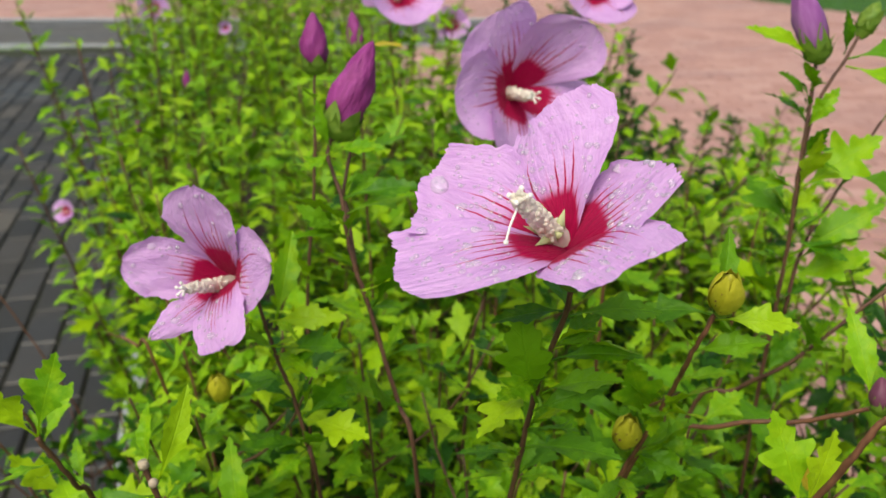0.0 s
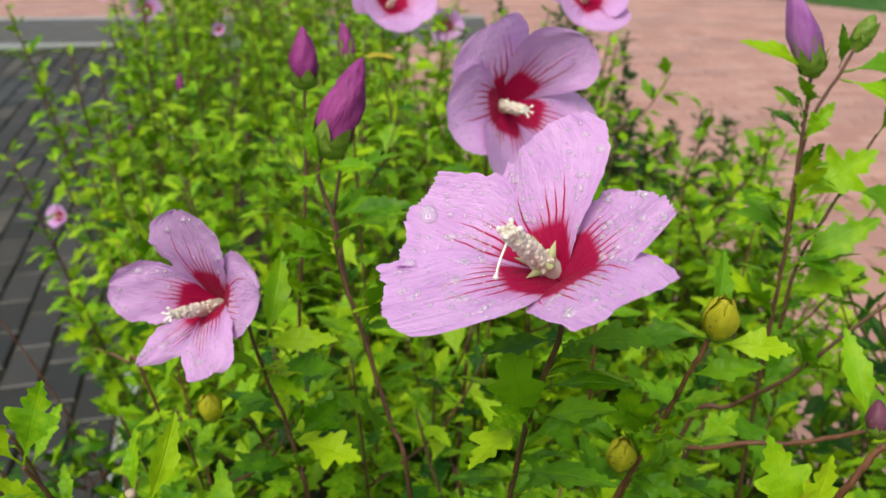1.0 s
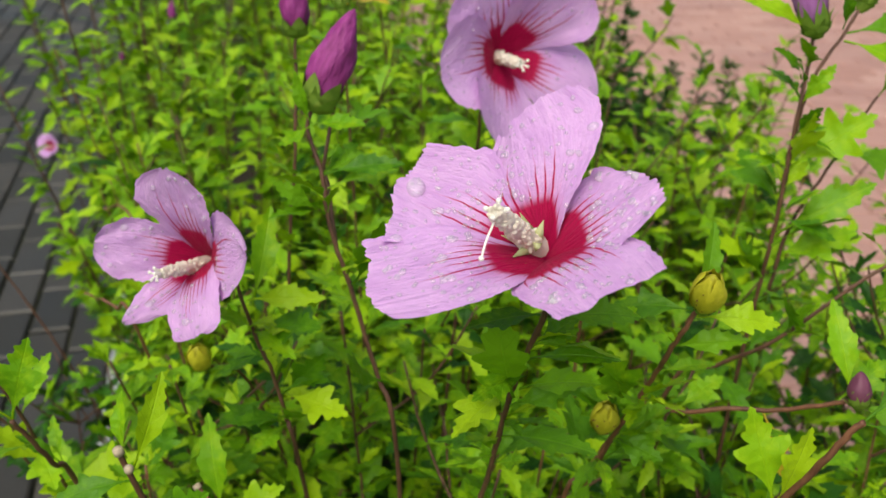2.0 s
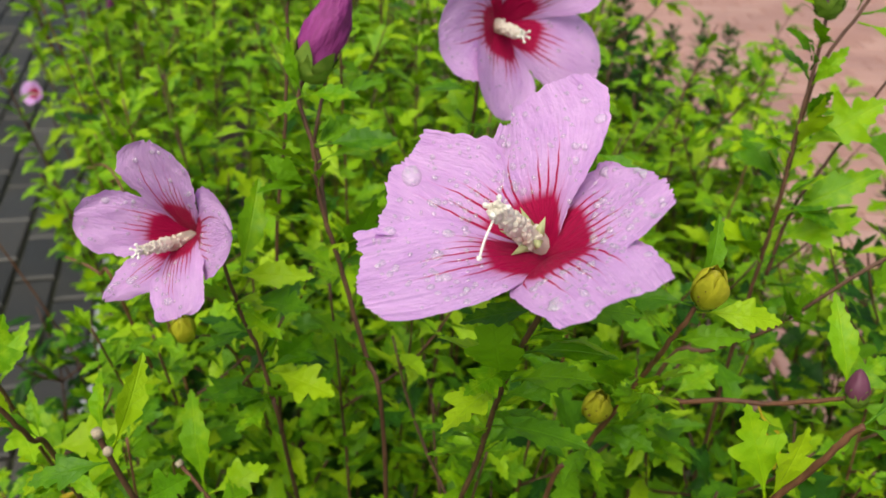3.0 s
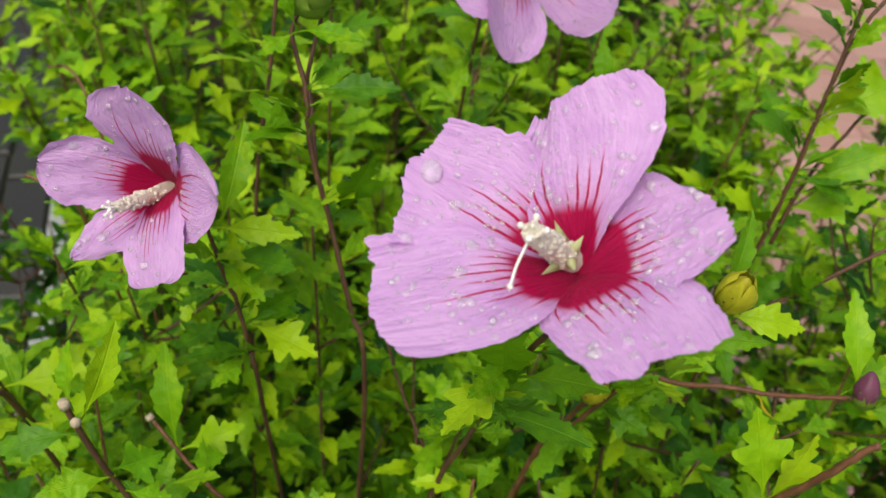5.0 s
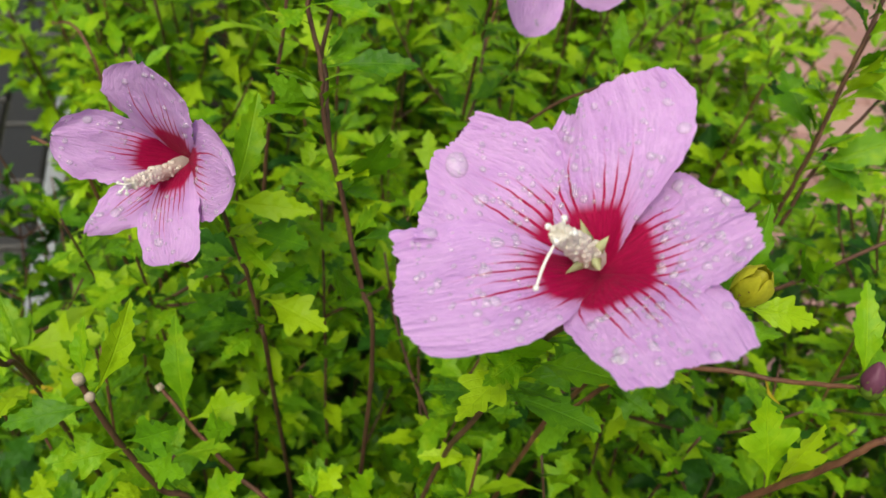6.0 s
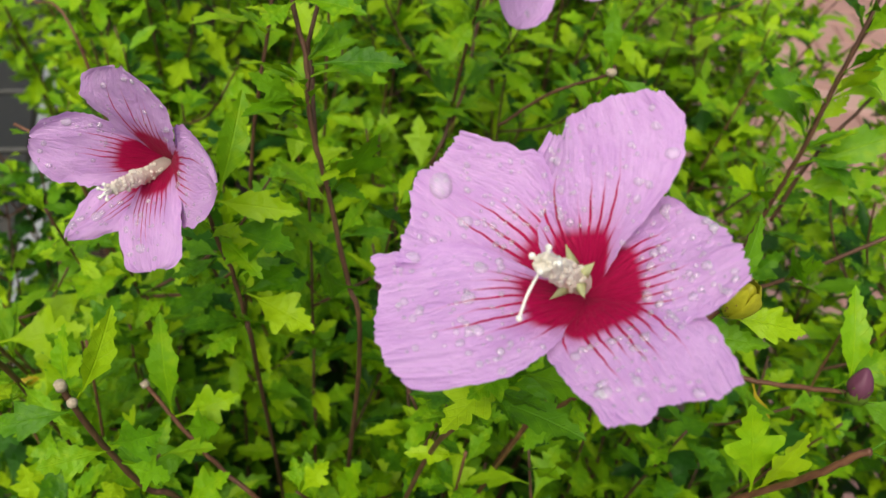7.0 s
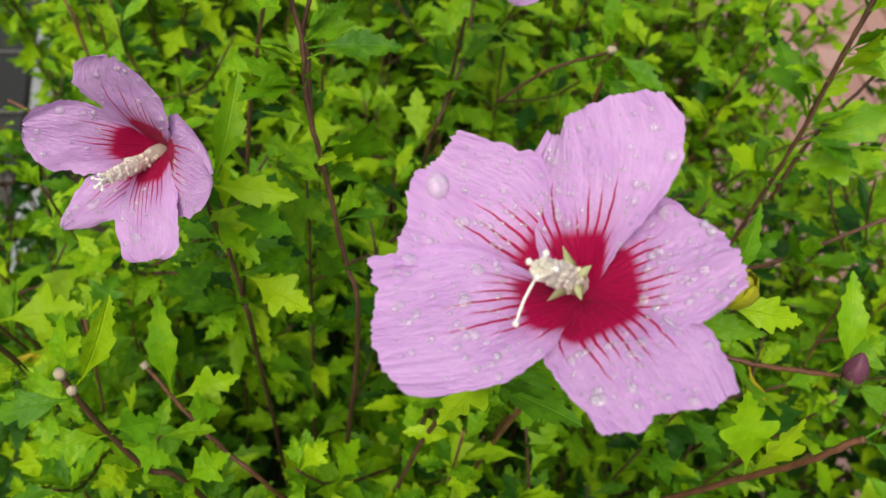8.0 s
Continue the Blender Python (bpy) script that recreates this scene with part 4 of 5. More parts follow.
put_leaf(bud_stem, (-0.02, 0.39, 0.885), (-0.045, 0.36, 0.92), "mature", 3, (-0.6, -0.5, 0.5))
leafy(bud_stem, line[14:-4], 0.3, 0.021, 0.027, random.Random(142), 0.55, 0.8)
leafy(bud_stem, line[24:44], 0.02, 0.019, 0.034, random.Random(12), 0.4, 0.4)

bud_stem_b, line = stem("budding_hibiscus", [(-0.09, 0.52, 0.0), (-0.095, 0.49, 0.6), (-0.0875, 0.4807, 0.8765), (-0.0792, 0.4891, 0.9707), (-0.0763, 0.5070, 1.048)], 0.002, 0.0013, bark,
                        "hibiscus stem with one slim purple bud", 5, (0.5, 0.022, 0.034, 0.6, 0.4), 40)
bud(bud_stem_b, (-0.0763, 0.5076, 1.0465), (-0.0769, 0.5136, 1.0780), 0.0088, bud_purple, "slim closed purple bud")
bud_stem_c, line = stem("budding_hibiscus", [(-0.05, 0.66, 0.0), (-0.055, 0.65, 0.6), (-0.06, 0.63, 0.9), (-0.0627, 0.6286, 1.034)], 0.002, 0.0013, bark,
                        "hibiscus stem with a small dark bud and yellow leaves", 6, (0.55, 0.02, 0.036, 0.8, 0.5), 40)
bud(bud_stem_c, (-0.0627, 0.6286, 1.034), (-0.0668, 0.6377, 1.0615), 0.0066, bud_purple, "small dark purple bud", 0.6)
put_leaf(bud_stem_c, (-0.0627, 0.6286, 1.034), (-0.03, 0.60, 1.05), "yellow", 3)
bud_stem_d, line = shoot(bud_stem, [(-0.0461, 0.4077, 0.9591), (-0.0515, 0.428, 0.985), (-0.0535, 0.4327, 0.9950), (-0.0487, 0.4468, 1.024), (-0.05, 0.445, 1.034)], 0.0018, 0.0012, bark, 61, (0.3, 0.03, 0.03, 0.5, 0.2), 24)

# the stem with the yellow seed buds
pod_stem, line = stem("budding_hibiscus", [(0.05, 0.42, 0.0), (0.06, 0.40, 0.5), (0.073, 0.352, 0.82), (0.0833, 0.3437, 0.8627), (0.0932, 0.3335, 0.9017), (0.1027, 0.3262, 0.9351), (0.1048, 0.3096, 0.967), (0.1120, 0.3060, 0.990)],
                      0.0021, 0.0015, bark_red, "reddish hibiscus stem with two yellow seed buds", 7, None, 50)
bud(pod_stem, (0.1128, 0.3045, 0.990), (0.1118, 0.2980, 1.0090), 0.0060, bud_yellow, "rounded yellow-green seed bud", 0.86, 0.4, 16, True, bud_wrap)
bud(pod_stem, (0.0865, 0.335, 0.902), (0.0865, 0.3275, 0.9215), 0.0059, bud_yellow, "yellow seed bud with brown blemishes", 0.86, 0.4, 26, True, bud_wrap)
put_leaf(pod_stem, (0.104, 0.312, 0.966), (0.128, 0.297, 0.982), "mature", 3, (0.0, -0.6, 0.8))
put_leaf(pod_stem, (0.111, 0.306, 0.985), (0.142, 0.298, 0.990), "young", 1, (0.0, -0.6, 0.8))
put_leaf(pod_stem, (0.112, 0.308, 0.986), (0.078, 0.315, 0.99), "mature", 6, (0.0, -0.4, 0.9))
put_leaf(pod_stem, (0.112, 0.309, 0.988), (0.120, 0.318, 1.02), "mature", 4, (0.2, -0.8, 0.3))
put_leaf(pod_stem, (0.097, 0.337, 0.913), (0.083, 0.322, 0.952), "young", 0, (-0.2, -0.8, 0.4))
put_leaf(pod_stem, (0.090, 0.34, 0.895), (0.112, 0.32, 0.898), "mature", 7, (0.0, -0.6, 0.8))
leafy(pod_stem, line[14:-4], 0.3, 0.021, 0.025, random.Random(143), 0.55, 0.8)
leafy(pod_stem, line[22:36], 0.02, 0.018, 0.032, random.Random(15), 0.4, 0.5)

# the tall stem above the brick plaza
tall_stem, line = stem("budding_hibiscus", [(0.22, 0.50, 0.0), (0.205, 0.47, 0.55), (0.1978, 0.4519, 0.8606), (0.1996, 0.4511, 0.9461), (0.1999, 0.454, 0.9903), (0.2029, 0.4616, 1.0275), (0.2073, 0.4740, 1.0610)],
                       0.0021, 0.0015, bark, "tall hibiscus stem with an opening bud over the brick plaza", 8, None, 44)
bud(tall_stem, (0.2063, 0.4725, 1.0625), (0.190, 0.479, 1.104), 0.0088, bud_lilac, "lilac bud about to open", 0.36, 1.2)
for b0, b1, kind, sh in (((0.206, 0.473, 1.058), (0.170, 0.465, 1.082), "young", 4), ((0.204, 0.467, 1.035), (0.184, 0.45, 1.058), "mature", 3), ((0.204, 0.467, 1.03), (0.196, 0.448, 1.052), "mature", 4),
                        ((0.2026, 0.463, 1.02), (0.213, 0.455, 1.045), "young", 1), ((0.2026, 0.46, 0.985), (0.243, 0.455, 1.02), "young", 2), ((0.2026, 0.46, 0.985), (0.205, 0.44, 1.022), "young", 0),
                        ((0.2033, 0.457, 0.945), (0.245, 0.445, 0.985), "young", 3), ((0.2033, 0.457, 0.93), (0.24, 0.44, 0.957), "young", 0), ((0.2, 0.455, 0.92), (0.17, 0.435, 0.955), "young", 1)):
    put_leaf(tall_stem, b0, b1, kind, sh, (0.1, -0.6, 0.8))
leafy(tall_stem, line[14:-4], 0.3, 0.021, 0.028, random.Random(144), 0.55, 0.8)
leafy(tall_stem, line[18:30], 0.05, 0.02, 0.036, random.Random(18), 0.4, 0.5)
fork, fl = shoot(tall_stem, [(0.2035, 0.459, 0.962), (0.2058, 0.4639, 1.0253), (0.2239, 0.4734, 1.0596), (0.2333, 0.4796, 1.0739)], 0.0017, 0.0012, bark, 9)
bud(fork, (0.2333, 0.4796, 1.0735), (0.240, 0.482, 1.088), 0.0062, calyx_green, "small green bud", 0.8)
put_leaf(fork, (0.2239, 0.473, 1.059), (0.268, 0.47, 1.066), "mature", 2, (0.0, -0.5, 0.9))
put_leaf(fork, (0.2239, 0.473, 1.055), (0.262, 0.455, 1.045), "young", 0, (0.0, -0.5, 0.9))
put_leaf(fork, (0.222, 0.473, 1.06), (0.217, 0.46, 1.083), "mature", 4, (0.0, -0.8, 0.4))
lean_shoot, fl = shoot(tall_stem, [(0.205, 0.452, 0.91), (0.2116, 0.4583, 0.9501), (0.2316, 0.4716, 0.9806), (0.2582, 0.4883, 1.0187)], 0.0018, 0.0011, bark, 10)
put_leaf(lean_shoot, (0.2582, 0.488, 1.0187), (0.262, 0.475, 1.042), "mature", 1, (-0.4, -0.7, 0.5))
put_leaf(lean_shoot, (0.2316, 0.4716, 0.9806), (0.236, 0.46, 1.005), "mature", 3, (0.2, -0.8, 0.5))
put_leaf(lean_shoot, (0.24, 0.477, 0.99), (0.275, 0.465, 0.985), "mature", 7, (0.0, -0.6, 0.8))
cross_shoot, fl = stem("low_hibiscus", [(0.12, 0.50, 0.0), (0.13, 0.48, 0.6), (0.15, 0.44, 0.84), (0.1717, 0.4250, 0.8739), (0.1926, 0.4058, 0.9048), (0.2324, 0.4029, 0.9482), (0.27, 0.41, 0.97)], 0.0026, 0.0012, bark, "brown twig crossing low over the hedge", 11, (0.6, 0.03, 0.03, 0.4, 0.4), 36)

# low branches close to the lens
thick, line = stem("low_hibiscus", [(0.08, 0.40, 0.0), (0.10, 0.36, 0.5), (0.1226, 0.305, 0.80), (0.1365, 0.292, 0.860), (0.1505, 0.2788, 0.9111), (0.1592, 0.2704, 0.9429), (0.1643, 0.2689, 0.9572), (0.168, 0.268, 0.963)], 0.0024, 0.0019, bark_red, "stout reddish branch reaching over the hedge", 12, None, 36)
put_leaf(thick, (0.149, 0.279, 0.908), (0.136, 0.290, 0.950), "young", 0, (-0.1, -0.9, 0.5))
put_leaf(thick, (0.149, 0.279, 0.908), (0.160, 0.283, 0.945), "young", 0, (0.2, -0.9, 0.5))
put_leaf(thick, (0.168, 0.268, 0.963), (0.20, 0.285, 0.985), "mature", 1, (0.0, -0.6, 0.8))
put_leaf(thick, (0.168, 0.268, 0.963), (0.19, 0.262, 0.958), "mature", 5, (0.0, -0.6, 0.8))
purple, line = stem("low_hibiscus", [(0.06, 0.46, 0.0), (0.08, 0.42, 0.6), (0.10, 0.37, 0.86), (0.135, 0.342, 0.907), (0.166, 0.3304, 0.918), (0.1919, 0.314, 0.937)], 0.0022, 0.0015, bark_red, "thin branch ending in a small purple bud", 13, (0.7, 0.028, 0.034, 0.5, 0.4), 40)
bud(purple, (0.1919, 0.3125, 0.9365), (0.1921, 0.318, 0.950), 0.0052, bud_dull, "small round dull purple bud", 0.45, 1.0, 0, True)
put_leaf(purple, (0.19, 0.315, 0.935), (0.183, 0.335, 0.975), "young", 4, (-0.2, -0.8, 0.4))
put_leaf(purple, (0.16, 0.333, 0.917), (0.172, 0.315, 0.89), "yellow", 3, (0.0, -0.6, 0.8))
put_leaf(purple, (0.19, 0.315, 0.935), (0.215, 0.30, 0.935), "mature", 1, (0.0, -0.6, 0.8))

pruned, line = stem("pruned_hibiscus", [(-0.02, 0.40, 0.0), (-0.04, 0.36, 0.5), (-0.085, 0.305, 0.80), (-0.103, 0.294, 0.845), (-0.117, 0.290, 0.89), (-0.1249, 0.2885, 0.926)], 0.0022, 0.0018, bark, "pruned hibiscus stem with a pale cut end", 14, None, 30)
tip = Soup()
tip.tube([(-0.1247, 0.2885, 0.9245), (-0.1252, 0.2884, 0.9275)], [0.0023, 0.0021], 9)
tip.ball((-0.1215, 0.287, 0.9175), 0.0022, 5, 8)
part("cut_end", mesh_of("cut_end", [Vector(v) - pruned.location for v in tip.v], tip.f, cut_wood), pruned, "pale cut wood")
for b0, b1, kind, sh, up in (((-0.121, 0.289, 0.915), (-0.104, 0.297, 0.954), "young", 4, (0.5, -0.8, 0.3)), ((-0.123, 0.289, 0.921), (-0.126, 0.293, 0.950), "young", 4, (-0.4, -0.8, 0.3)),
                            ((-0.12, 0.289, 0.91), (-0.15, 0.275, 0.915), "mature", 6, (0, -0.5, 0.9)), ((-0.113, 0.29, 0.885), (-0.09, 0.28, 0.91), "mature", 0, (0.2, -0.7, 0.7)),
                            ((-0.11, 0.291, 0.87), (-0.085, 0.28, 0.88), "mature", 5, (0.1, -0.6, 0.8)), ((-0.112, 0.291, 0.88), (-0.135, 0.275, 0.888), "young", 7, (0, -0.6, 0.8))):
    put_leaf(pruned, b0, b1, kind, sh, up)
leafy(pruned, line[4:20], 0.1, 0.02, 0.032, random.Random(20), 0.5, 0.5)
pruned_b, line = stem("pruned_hibiscus", [(-0.01, 0.40, 0.0), (-0.02, 0.36, 0.6), (-0.05, 0.315, 0.79), (-0.075, 0.320, 0.82), (-0.095, 0.330, 0.838), (-0.1137, 0.3419, 0.8533)], 0.002, 0.0015, bark_red, "pruned reddish stem with a pale cut end", 15, None, 30)
tip = Soup()
tip.tube([(-0.1135, 0.3417, 0.853), (-0.1155, 0.343, 0.8548)], [0.0021, 0.0019], 9)
part("cut_end", mesh_of("cut_end", [Vector(v) - pruned_b.location for v in tip.v], tip.f, cut_wood), pruned_b, "pale cut wood")
for b0, b1, kind, sh, up in (((-0.1, 0.333, 0.842), (-0.108, 0.345, 0.893), "young", 4, (0, -0.8, 0.4)), ((-0.1, 0.333, 0.842), (-0.07, 0.335, 0.862), "young", 0, (0, -0.6, 0.8)),
                            ((-0.095, 0.33, 0.838), (-0.075, 0.315, 0.865), "mature", 2, (0, -0.6, 0.8)), ((-0.085, 0.325, 0.83), (-0.11, 0.305, 0.84), "mature", 7, (0, -0.6, 0.8))):
    put_leaf(pruned_b, b0, b1, kind, sh, up)
left_twig, line = stem("low_hibiscus", [(-0.16, 0.46, 0.0), (-0.165, 0.42, 0.5), (-0.17, 0.34, 0.84), (-0.172, 0.32, 0.89), (-0.178, 0.308, 0.925)], 0.0026, 0.0015, bark, "low twig with fresh lobed leaves over the kerb", 16, (0.75, 0.022, 0.034, 0.7, 0.5), 40)
put_leaf(left_twig, (-0.178, 0.308, 0.925), (-0.193, 0.30, 0.958), "young", 2, (-0.1, -0.9, 0.4))
put_leaf(left_twig, (-0.178, 0.308, 0.925), (-0.165, 0.31, 0.965), "young", 0, (0.1, -0.9, 0.4))
left_twig_b, line = stem("low_hibiscus", [(-0.20, 0.52, 0.0), (-0.205, 0.48, 0.5), (-0.21, 0.38, 0.84), (-0.215, 0.365, 0.90)], 0.0022, 0.0012, bark, "low twig with fresh lobed leaves over the kerb", 17, (0.8, 0.02, 0.036, 0.8, 0.5), 40)

# shoots deeper in the hedge that show between the blooms
snag, line = stem("pruned_hibiscus", [(0.12, 0.56, 0.0), (0.11, 0.53, 0.6), (0.1047, 0.4989, 0.93), (0.0985, 0.482, 0.970)], 0.0021, 0.0016, bark_red, "short reddish stem with a pale knot at its top", 81, (0.55, 0.03, 0.034, 0.4, 0.4), 30)
shoot(snag, [(0.0532, 0.5138, 0.905), (0.075, 0.502, 0.94), (0.0985, 0.482, 0.970)], 0.0015, 0.0012, bark, 82)
tip = Soup()
tip.ball(Vector((0.0985, 0.4815, 0.9715)) - snag.location, 0.0026, 5, 8, (1.2, 0.9, 0.9))
part("cut_end", tip.mesh("cut_end", [cut_wood]), snag, "pale weathered knot")
put_leaf(snag, (0.0985, 0.481, 0.971), (0.125, 0.46, 0.968), "mature", 3, (0.0, -0.6, 0.8))
put_leaf(snag, (0.0985, 0.481, 0.971), (0.09, 0.485, 1.005), "mature", 4, (-0.3, -0.8, 0.4))
deep_stem, line = stem("hibiscus_plant", [(0.0, 0.58, 0.0), (0.01, 0.56, 0.6), (0.0217, 0.5597, 0.8163), (0.0281, 0.5657, 0.8527), (0.0411, 0.6097, 0.8718), (0.0453, 0.6639, 0.9005)], 0.0022, 0.0015, bark, "dark forked hibiscus stem deep in the hedge", 83, (0.6, 0.03, 0.034, 0.4, 0.3), 30)
kerb_stem, line = stem("pruned_hibiscus", [(-0.15, 0.60, 0.0), (-0.17, 0.56, 0.5), (-0.19, 0.49, 0.84), (-0.2058, 0.4957, 0.8631), (-0.2286, 0.504, 0.8687)], 0.0019, 0.0014, bark_red, "pruned reddish stem leaning to the kerb", 84, (0.65, 0.03, 0.034, 0.7, 0.3), 30)
lean_stem, line = stem("pruned_hibiscus", [(-0.16, 0.62, 0.0), (-0.18, 0.60, 0.5), (-0.2248, 0.6152, 0.8406), (-0.2731, 0.662, 0.8541)], 0.0019, 0.0014, bark_red, "bare pruned stem leaning to the kerb", 85, (0.6, 0.04, 0.034, 0.7, 0.3), 30)
pod_low, line = stem("budding_hibiscus", [(-0.08, 0.52, 0.0), (-0.09, 0.50, 0.6), (-0.11, 0.46, 0.82), (-0.1311, 0.4266, 0.868)], 0.0019, 0.0014, bark, "low hibiscus stem with a pale yellow seed bud", 86, (0.6, 0.022, 0.036, 0.7, 0.5), 30)
bud(pod_low, (-0.1311, 0.4266, 0.867), (-0.1311, 0.421, 0.885), 0.0062, bud_yellow, "pale yellow-green seed bud", 0.86, 0.4, 0, True, bud_wrap)
put_leaf(kerb_stem, (-0.19, 0.40, 0.765), (-0.2075, 0.392, 0.772), "yellow", 4, (0, -0.5, 0.9))

# further flowers and buds above the hedge
for i, (at, az, el, size, label) in enumerate((
        ((-0.048, 0.90, 1.035), -1.3, 0.5, 0.95, "open pink hibiscus flower further along the hedge"),
        ((0.13, 0.78, 1.055), -1.5, 0.6, 0.9, "pink hibiscus flower behind the tall blooms"),
        ((-0.784, 2.363, 0.825), -1.2, 0.4, 1.0, "distant pink hibiscus flower low in the hedge"),
        ((-0.66, 1.40, 0.61), -1.9, 0.5, 0.5, "pale lilac flower low at the hedge's side"),
        ((0.018, 1.733, 0.88), -1.5, 0.3, 0.8, "distant pale lilac flower"),
        ((-0.93, 2.5, 0.86), -1.4, 0.4, 0.7, "distant pale lilac flower"),
        ((-0.55, 2.2, 0.80), -1.5, 0.3, 0.4, "distant pale lilac flower"))):
    s, line = stem("flowering_hibiscus", [(at[0] + .02, at[1] + .1, 0), (at[0] + .02, at[1] + .06, at[2] * .6), Vector(at) - flower_turn(az, el) @ Vector((0, 0, 0.03)) - Vector((0, 0, .06)), Vector(at) - flower_turn(az, el) @ Vector((0, 0, 0.016))],
                   0.002, 0.0013, bark, "hibiscus stem with a flower among other leaves", 30 + i, (0.5, 0.025, 0.036, 0.6, 0.5), 20)
    flower(s, at, az, el, generic_petals(0.052 * size, 0.025 * size, 50, 25, 40 + i), (0, .0004, .0008, .0004, .0008), (0, 0, 0), (0, -0.003, 0.036 * size), 50 + i, 0.6, 0, (), label)
for i, (at, size) in enumerate((((-0.647, 1.92, 0.80), 1.0), ((-0.483, 1.59, 0.795), 1.0), ((-0.60, 1.62, 0.70), 0.7))):
    s, line = stem("budding_hibiscus", [(at[0] + .02, at[1] + .05, 0), (at[0] + .01, at[1] + .03, at[2] * .6), (at[0], at[1], at[2] - .01)], 0.002, 0.0013, bark, "hibiscus stem with a distant magenta bud", 70 + i, (0.5, 0.025, 0.036, 0.6, 0.5), 20)
    bud(s, (at[0], at[1], at[2] - .012), (at[0], at[1] + .01, at[2] + 0.025 * size), 0.0085 * size, bud_purple, "small magenta bud")

# ---------------------------------------------------------------- the hedge
def left_edge(d):
    return float(np.interp(d, (0.0, 0.4, 0.6, 1.0, 1.3, 1.7, 2.1, 6), (-0.04, -0.05, -0.07, -0.10, -0.15, -0.22, -0.27, -0.27)))


def right_edge(d):
    return float(np.interp(d, (0.0, 0.75, 1.1, 1.5, 6), (0.74, 0.74, 0.64, 0.58, 0.56)))


def crown(d):
    return float(np.interp(d, (0.0, 0.3, 0.5, 0.8, 1.4, 6), (0.78, 0.81, 0.86, 0.89, 0.91, 0.88)))


def clear_of_view(p):
    """Keeps the loose leaves below the blooms that stand over the hedge."""
    d, a = p.dot(ALONG), p.dot(ACROSS)
    top = float(np.interp(d, (0.0, 0.28, 0.42, 0.6, 0.9, 1.2), (0.84, 0.885, 0.93, 0.965, 1.02, 1.06)))
    return p.z < top and a > left_edge(d) - 0.05


rnd = random.Random(77)
near_stems = []
d = 0.12
while d < 1.15:
    a = left_edge(d) + 0.01
    while a < right_edge(d):
        p = bed(a + rnd.uniform(-.03, .03), d + rnd.uniform(-.03, .03))
        h = crown(d) * rnd.uniform(0.84, 1.06)
        if a > 0.42:
            h = min(h, 0.85) * rnd.uniform(0.92, 1.03)
        near_stems.append((p, h, d))
        a += 0.068
    d += 0.068
# low growth at the kerb
for k in range(44):
    d = rnd.uniform(0.2, 0.78)
    near_stems.append((bed(rnd.uniform(-0.25, left_edge(d)), d), rnd.uniform(0.48, 0.68), d))
for i, (p, h, d) in enumerate(near_stems):
    r = random.Random(1000 + i)
    lean = Vector((r.gauss(0, .05), r.gauss(0, .05), 0))
    t = thing("hibiscus_plant", p, "leafy brown hibiscus stem in the hedge", "hibiscus", "hedge stems")
    line = cane(t, [p, p + lean * .4 + Vector((0, 0, h * .45)), p + lean + Vector((0, 0, h * 0.8)), p + lean * 1.5 + Vector((0, 0, h))], 0.0022, 0.0011, bark if i % 3 else bark_red, r, 20)
    inner, deep = Foliage(d > 0.72), Foliage(True)
    outer = None if 0.27 < d < 0.56 and p.dot(ACROSS) < 0.40 else inner
    low = h < 0.685
    hold = (lambda q: q.z < 0.735) if low else clear_of_view
    leafy(t, line, 0.55, 0.0125, 0.032, r, 0.25 if h < 0.685 else 0.45 if d < 0.5 else 0.75, 0.6, hold=hold, mass=outer)
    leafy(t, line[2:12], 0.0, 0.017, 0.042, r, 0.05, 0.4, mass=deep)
    for q in range(3):
        k = r.randrange(10, 18)
        ang = r.uniform(0, 6.28)
        o = line[k]
        L = r.uniform(0.05, 0.12)
        tw = [o, o + Vector((math.cos(ang) * L * .5, math.sin(ang) * L * .5, L * .4)), o + Vector((math.cos(ang) * L * .8, math.sin(ang) * L * .8, L * .95))]
        if hold(tw[2]):
            twl = cane(t, tw, 0.0016, 0.001, bark, r, 6, "twig", False)
            leafy(t, twl, 0.2, 0.0125, 0.031, r, 0.25 if h < 0.685 else 0.5 if d < 0.5 else 0.8, 0.6, hold=hold, mass=inner if q else outer)
    # low leaves get a green with the hedge's inner shade painted in
    tagged(part("low_leaves", deep.mesh("low_leaves", [leaf_shaded_dark_mass, leaf_mature_mass, leaf_shaded_dark_mass]), t, "low leaves on the stem, shade painted into most of them"), kind="stuff")
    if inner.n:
        tagged(part("inner_leaves", inner.mesh("inner_leaves", [leaf_mature_mass, leaf_young_mass, leaf_shaded_dark_mass]), t, "inner leaves, many with shade painted into their green"), kind="stuff")

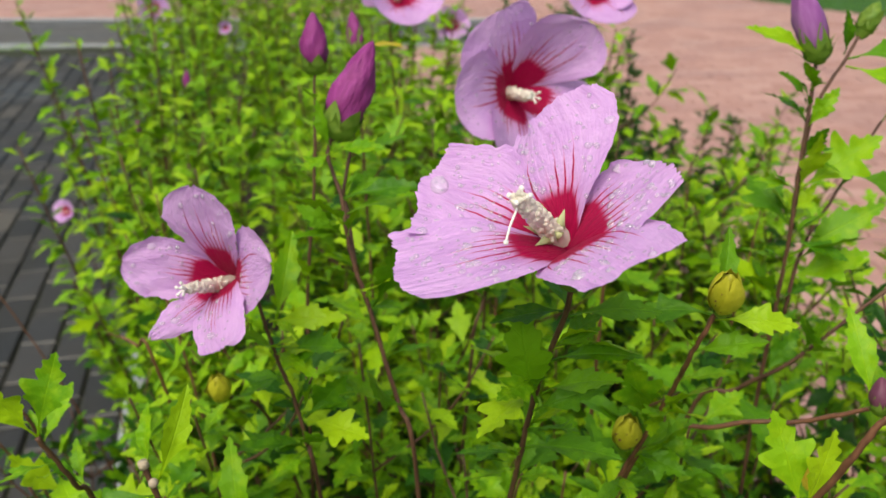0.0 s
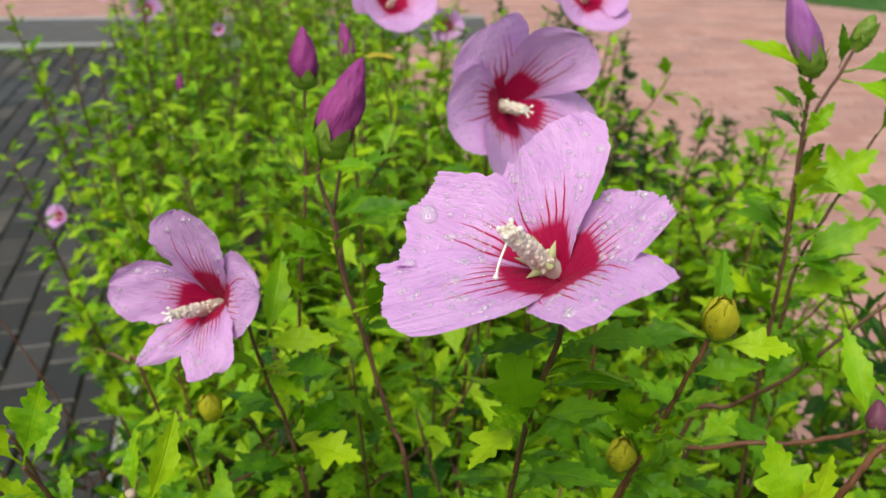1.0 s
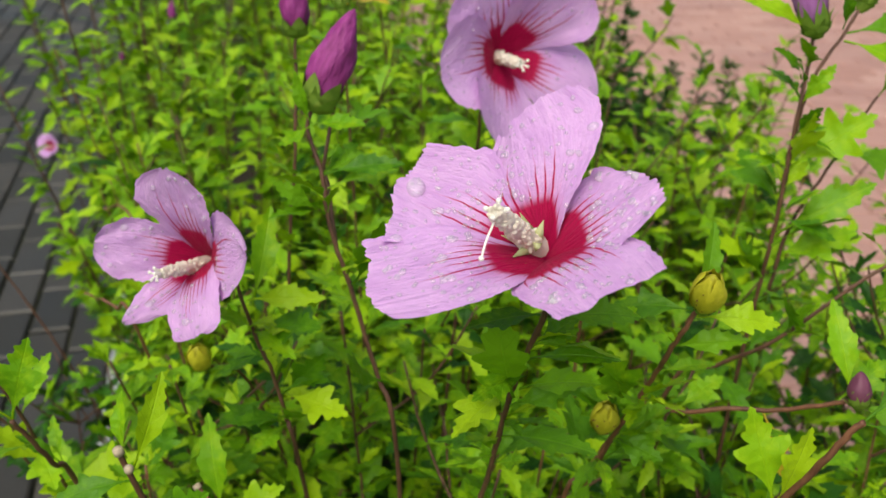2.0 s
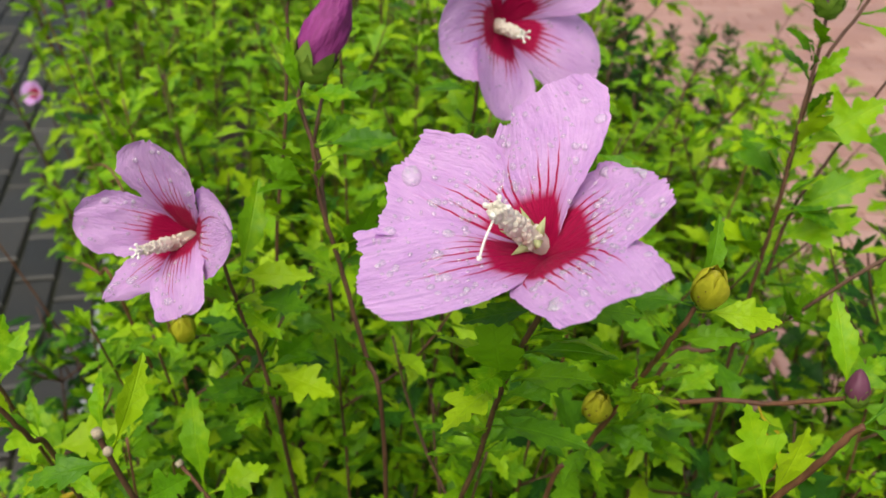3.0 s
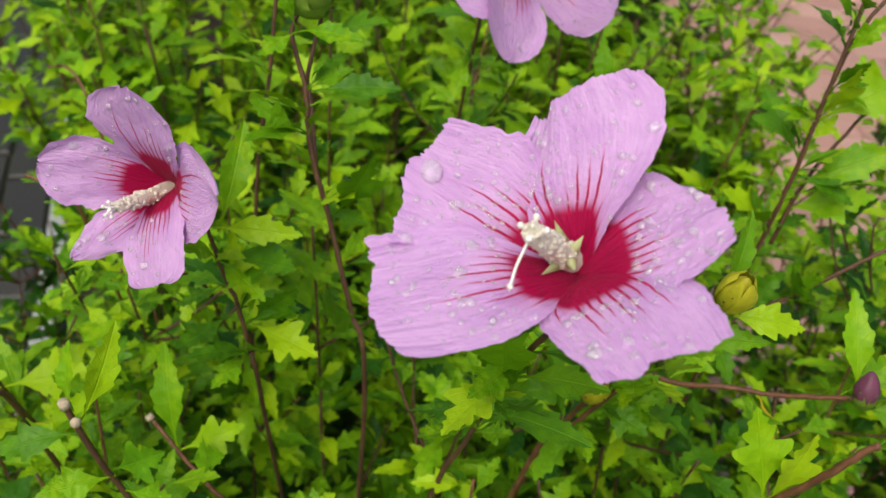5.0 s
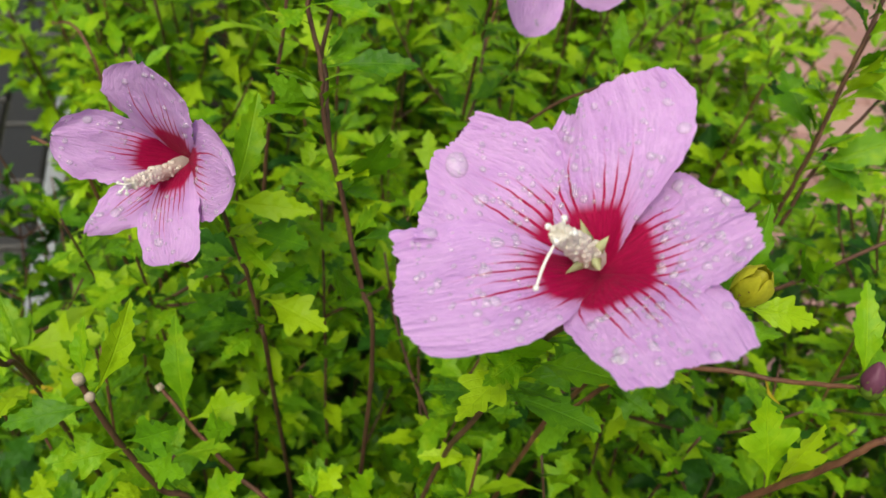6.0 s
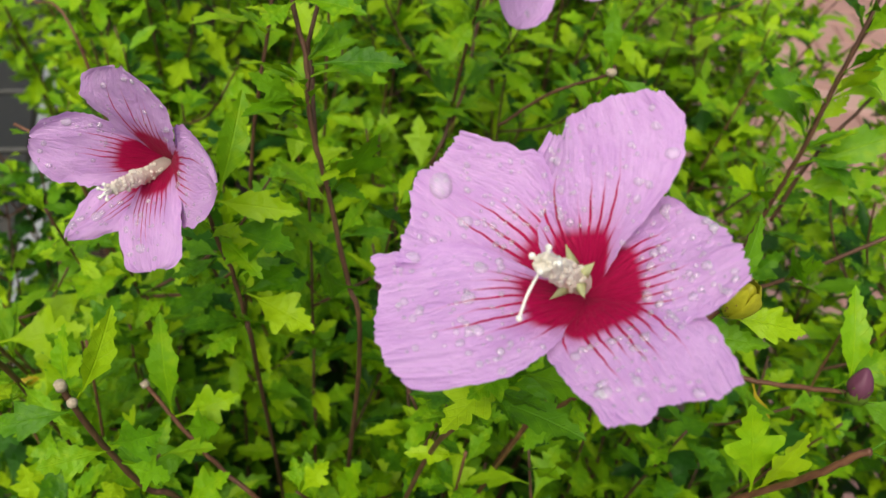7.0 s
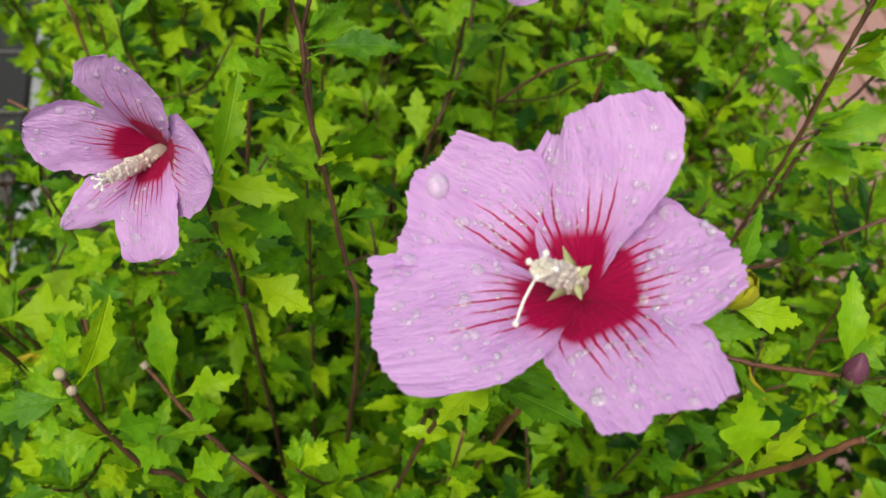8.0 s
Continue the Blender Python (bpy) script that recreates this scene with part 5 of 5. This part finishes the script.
# shrubs further along
d = 1.22
k = 0
while d < 4.6:
    for a in (-0.12, 0.16, 0.42):
        r = random.Random(5000 + k)
        k += 1
        p = bed(a + r.uniform(-.05, .05), d + r.uniform(-.05, .05))
        t = thing("hibiscus_shrub", p, "dense green hibiscus shrub further along the hedge", "shrub", "hedge shrubs")
        mass = Foliage(True)
        for q in range(13 if d < 1.9 else 8):
            h = crown(d) * r.uniform(0.72, 1.08)
            ang = r.uniform(0, 6.28)
            sp = r.uniform(0.02, 0.2)
            tip = p + Vector((math.cos(ang) * sp, math.sin(ang) * sp, h))
            ln = bent([p + Vector((math.cos(ang) * .02, math.sin(ang) * .02, 0)), p.lerp(tip, .5) + Vector((0, 0, .03)), tip], 14, r, .001)
            wood = Soup()
            wood.tube([x - p for x in ln], [.0035 - .0023 * i / 14 for i in range(15)], 5)
            part("cane", wood.mesh("cane", [bark]), t)
            leafy(t, ln, 0.25, 0.0105, 0.036, r, 0.8, 0.45, mass=mass)
        tagged(part("foliage", mass.mesh("foliage", [leaf_mature_mass, leaf_young_mass, leaf_shaded_dark_mass]), t, "toothed bright green leaves"), kind="stuff")
    d += 0.30

# small dark-leaved shrub at the plaza's edge
for i, (a, d, h) in enumerate(((0.60, 1.25, 0.95), (0.66, 1.40, 0.90), (0.70, 1.20, 0.80), (0.58, 1.5, 0.98), (0.74, 1.36, 0.74), (0.63, 1.62, 0.97), (0.56, 1.12, 0.86))):
    r = random.Random(9000 + i)
    p = bed(a, d)
    t = thing("box_shrub", p, "loose upright shrub with tiny dark leaves", "shrub", "dark shrubs")
    mass = Foliage(True)
    for q in range(7):
        hh = h * r.uniform(.75, 1.02)
        tip = p + Vector((r.gauss(0, .06), r.gauss(0, .06), hh))
        ln = bent([p, p.lerp(tip, .5) + Vector((r.gauss(0, .02), r.gauss(0, .02), 0)), tip], 14, r, .001)
        wood = Soup()
        wood.tube([x - p for x in ln], [.003 - .0018 * i2 / 14 for i2 in range(15)], 5)
        part("cane", wood.mesh("cane", [bark_old]), t)
        leafy(t, ln, 0.3, 0.0048, 0.026, r, 0.0, 0.7, mass=mass)
    tagged(part("foliage", mass.mesh("foliage", [leaf_shaded_dark_mass, leaf_shaded_dark_mass, leaf_shaded_dark_mass]), t, "tiny dark green leaves"), kind="stuff")

# ---------------------------------------------------------------- paving, piece by piece
cells = []
for i in range(26):
    for j in range(42):
        a, d = -0.385 - 0.1 * i, -1.3 + 0.2 * (j + 0.5 * (i % 2))
        p = bed(a, d)
        if p.y < 6.40 and d < 6.6:
            cells.append((p, yaw_bed))
paving(road, "paver", cells, (0.1, 0.2), 0.008, paver_mat, paver_mass, Vector((-1.0, 1.9, 0)))
cells = []
for j in range(108):
    for i in range(34):
        x, y = 0.2 * (i + 0.5 * (j % 2)) - 0.4, -1.2 + 0.1 * j
        p = Vector((x, y, 0))
        edge = Vector((math.cos(radians(-56)), math.sin(radians(-56)), 0))
        rel = p - Vector((3.75, 8.35, 0))
        if p.dot(ACROSS) > 0.90 and (edge.x * rel.y - edge.y * rel.x) < -0.1 and y < 9.4:
            cells.append((p, 0))
paving(plaza, "brick", cells, (0.2, 0.1), 0.006, brick_mat, brick_mass, Vector((1.6, 3.2, 0)))
soup = Soup()
me = box_mesh("brick", 0.194, 0.094, 0.05, 0.005, brick_mass)
src, fs = [v.co.copy() for v in me.vertices], [tuple(q.vertices) for q in me.polygons]
for j in range(30):
    for i in range(34):
        soup.add([Vector((v.x - 5.4 + 0.2 * (i + .5 * (j % 2)), v.y + 7.8 + 0.1 * j, v.z - 0.02)) for v in src], fs)
ob = part("brick_rows", mesh_of("brick_rows", soup.v, soup.f, brick_mass, shade=False), plaza_far, "joined rows of red bricks")
tagged(ob, kind="stuff")
# lawn blades
r = random.Random(3)
v, f = [], []
for i in range(6000):
    q = pose(3.75, 8.35, 0, 0, 0, -56) @ Vector((r.uniform(-1.0, 3.5), r.uniform(0, 2.5), 0))
    a, h = r.uniform(0, 6.28), r.uniform(.03, .06)
    c, s = math.cos(a) * .004, math.sin(a) * .004
    v += [(q.x - c, q.y - s, 0), (q.x + c, q.y + s, 0), (q.x + r.gauss(0, .015), q.y + r.gauss(0, .015), h)]
    f.append((3 * i, 3 * i + 1, 3 * i + 2))
tagged(part("grass_blades", mesh_of("grass_blades", v, f, grass_mat), lawn, "short green grass"), kind="stuff")
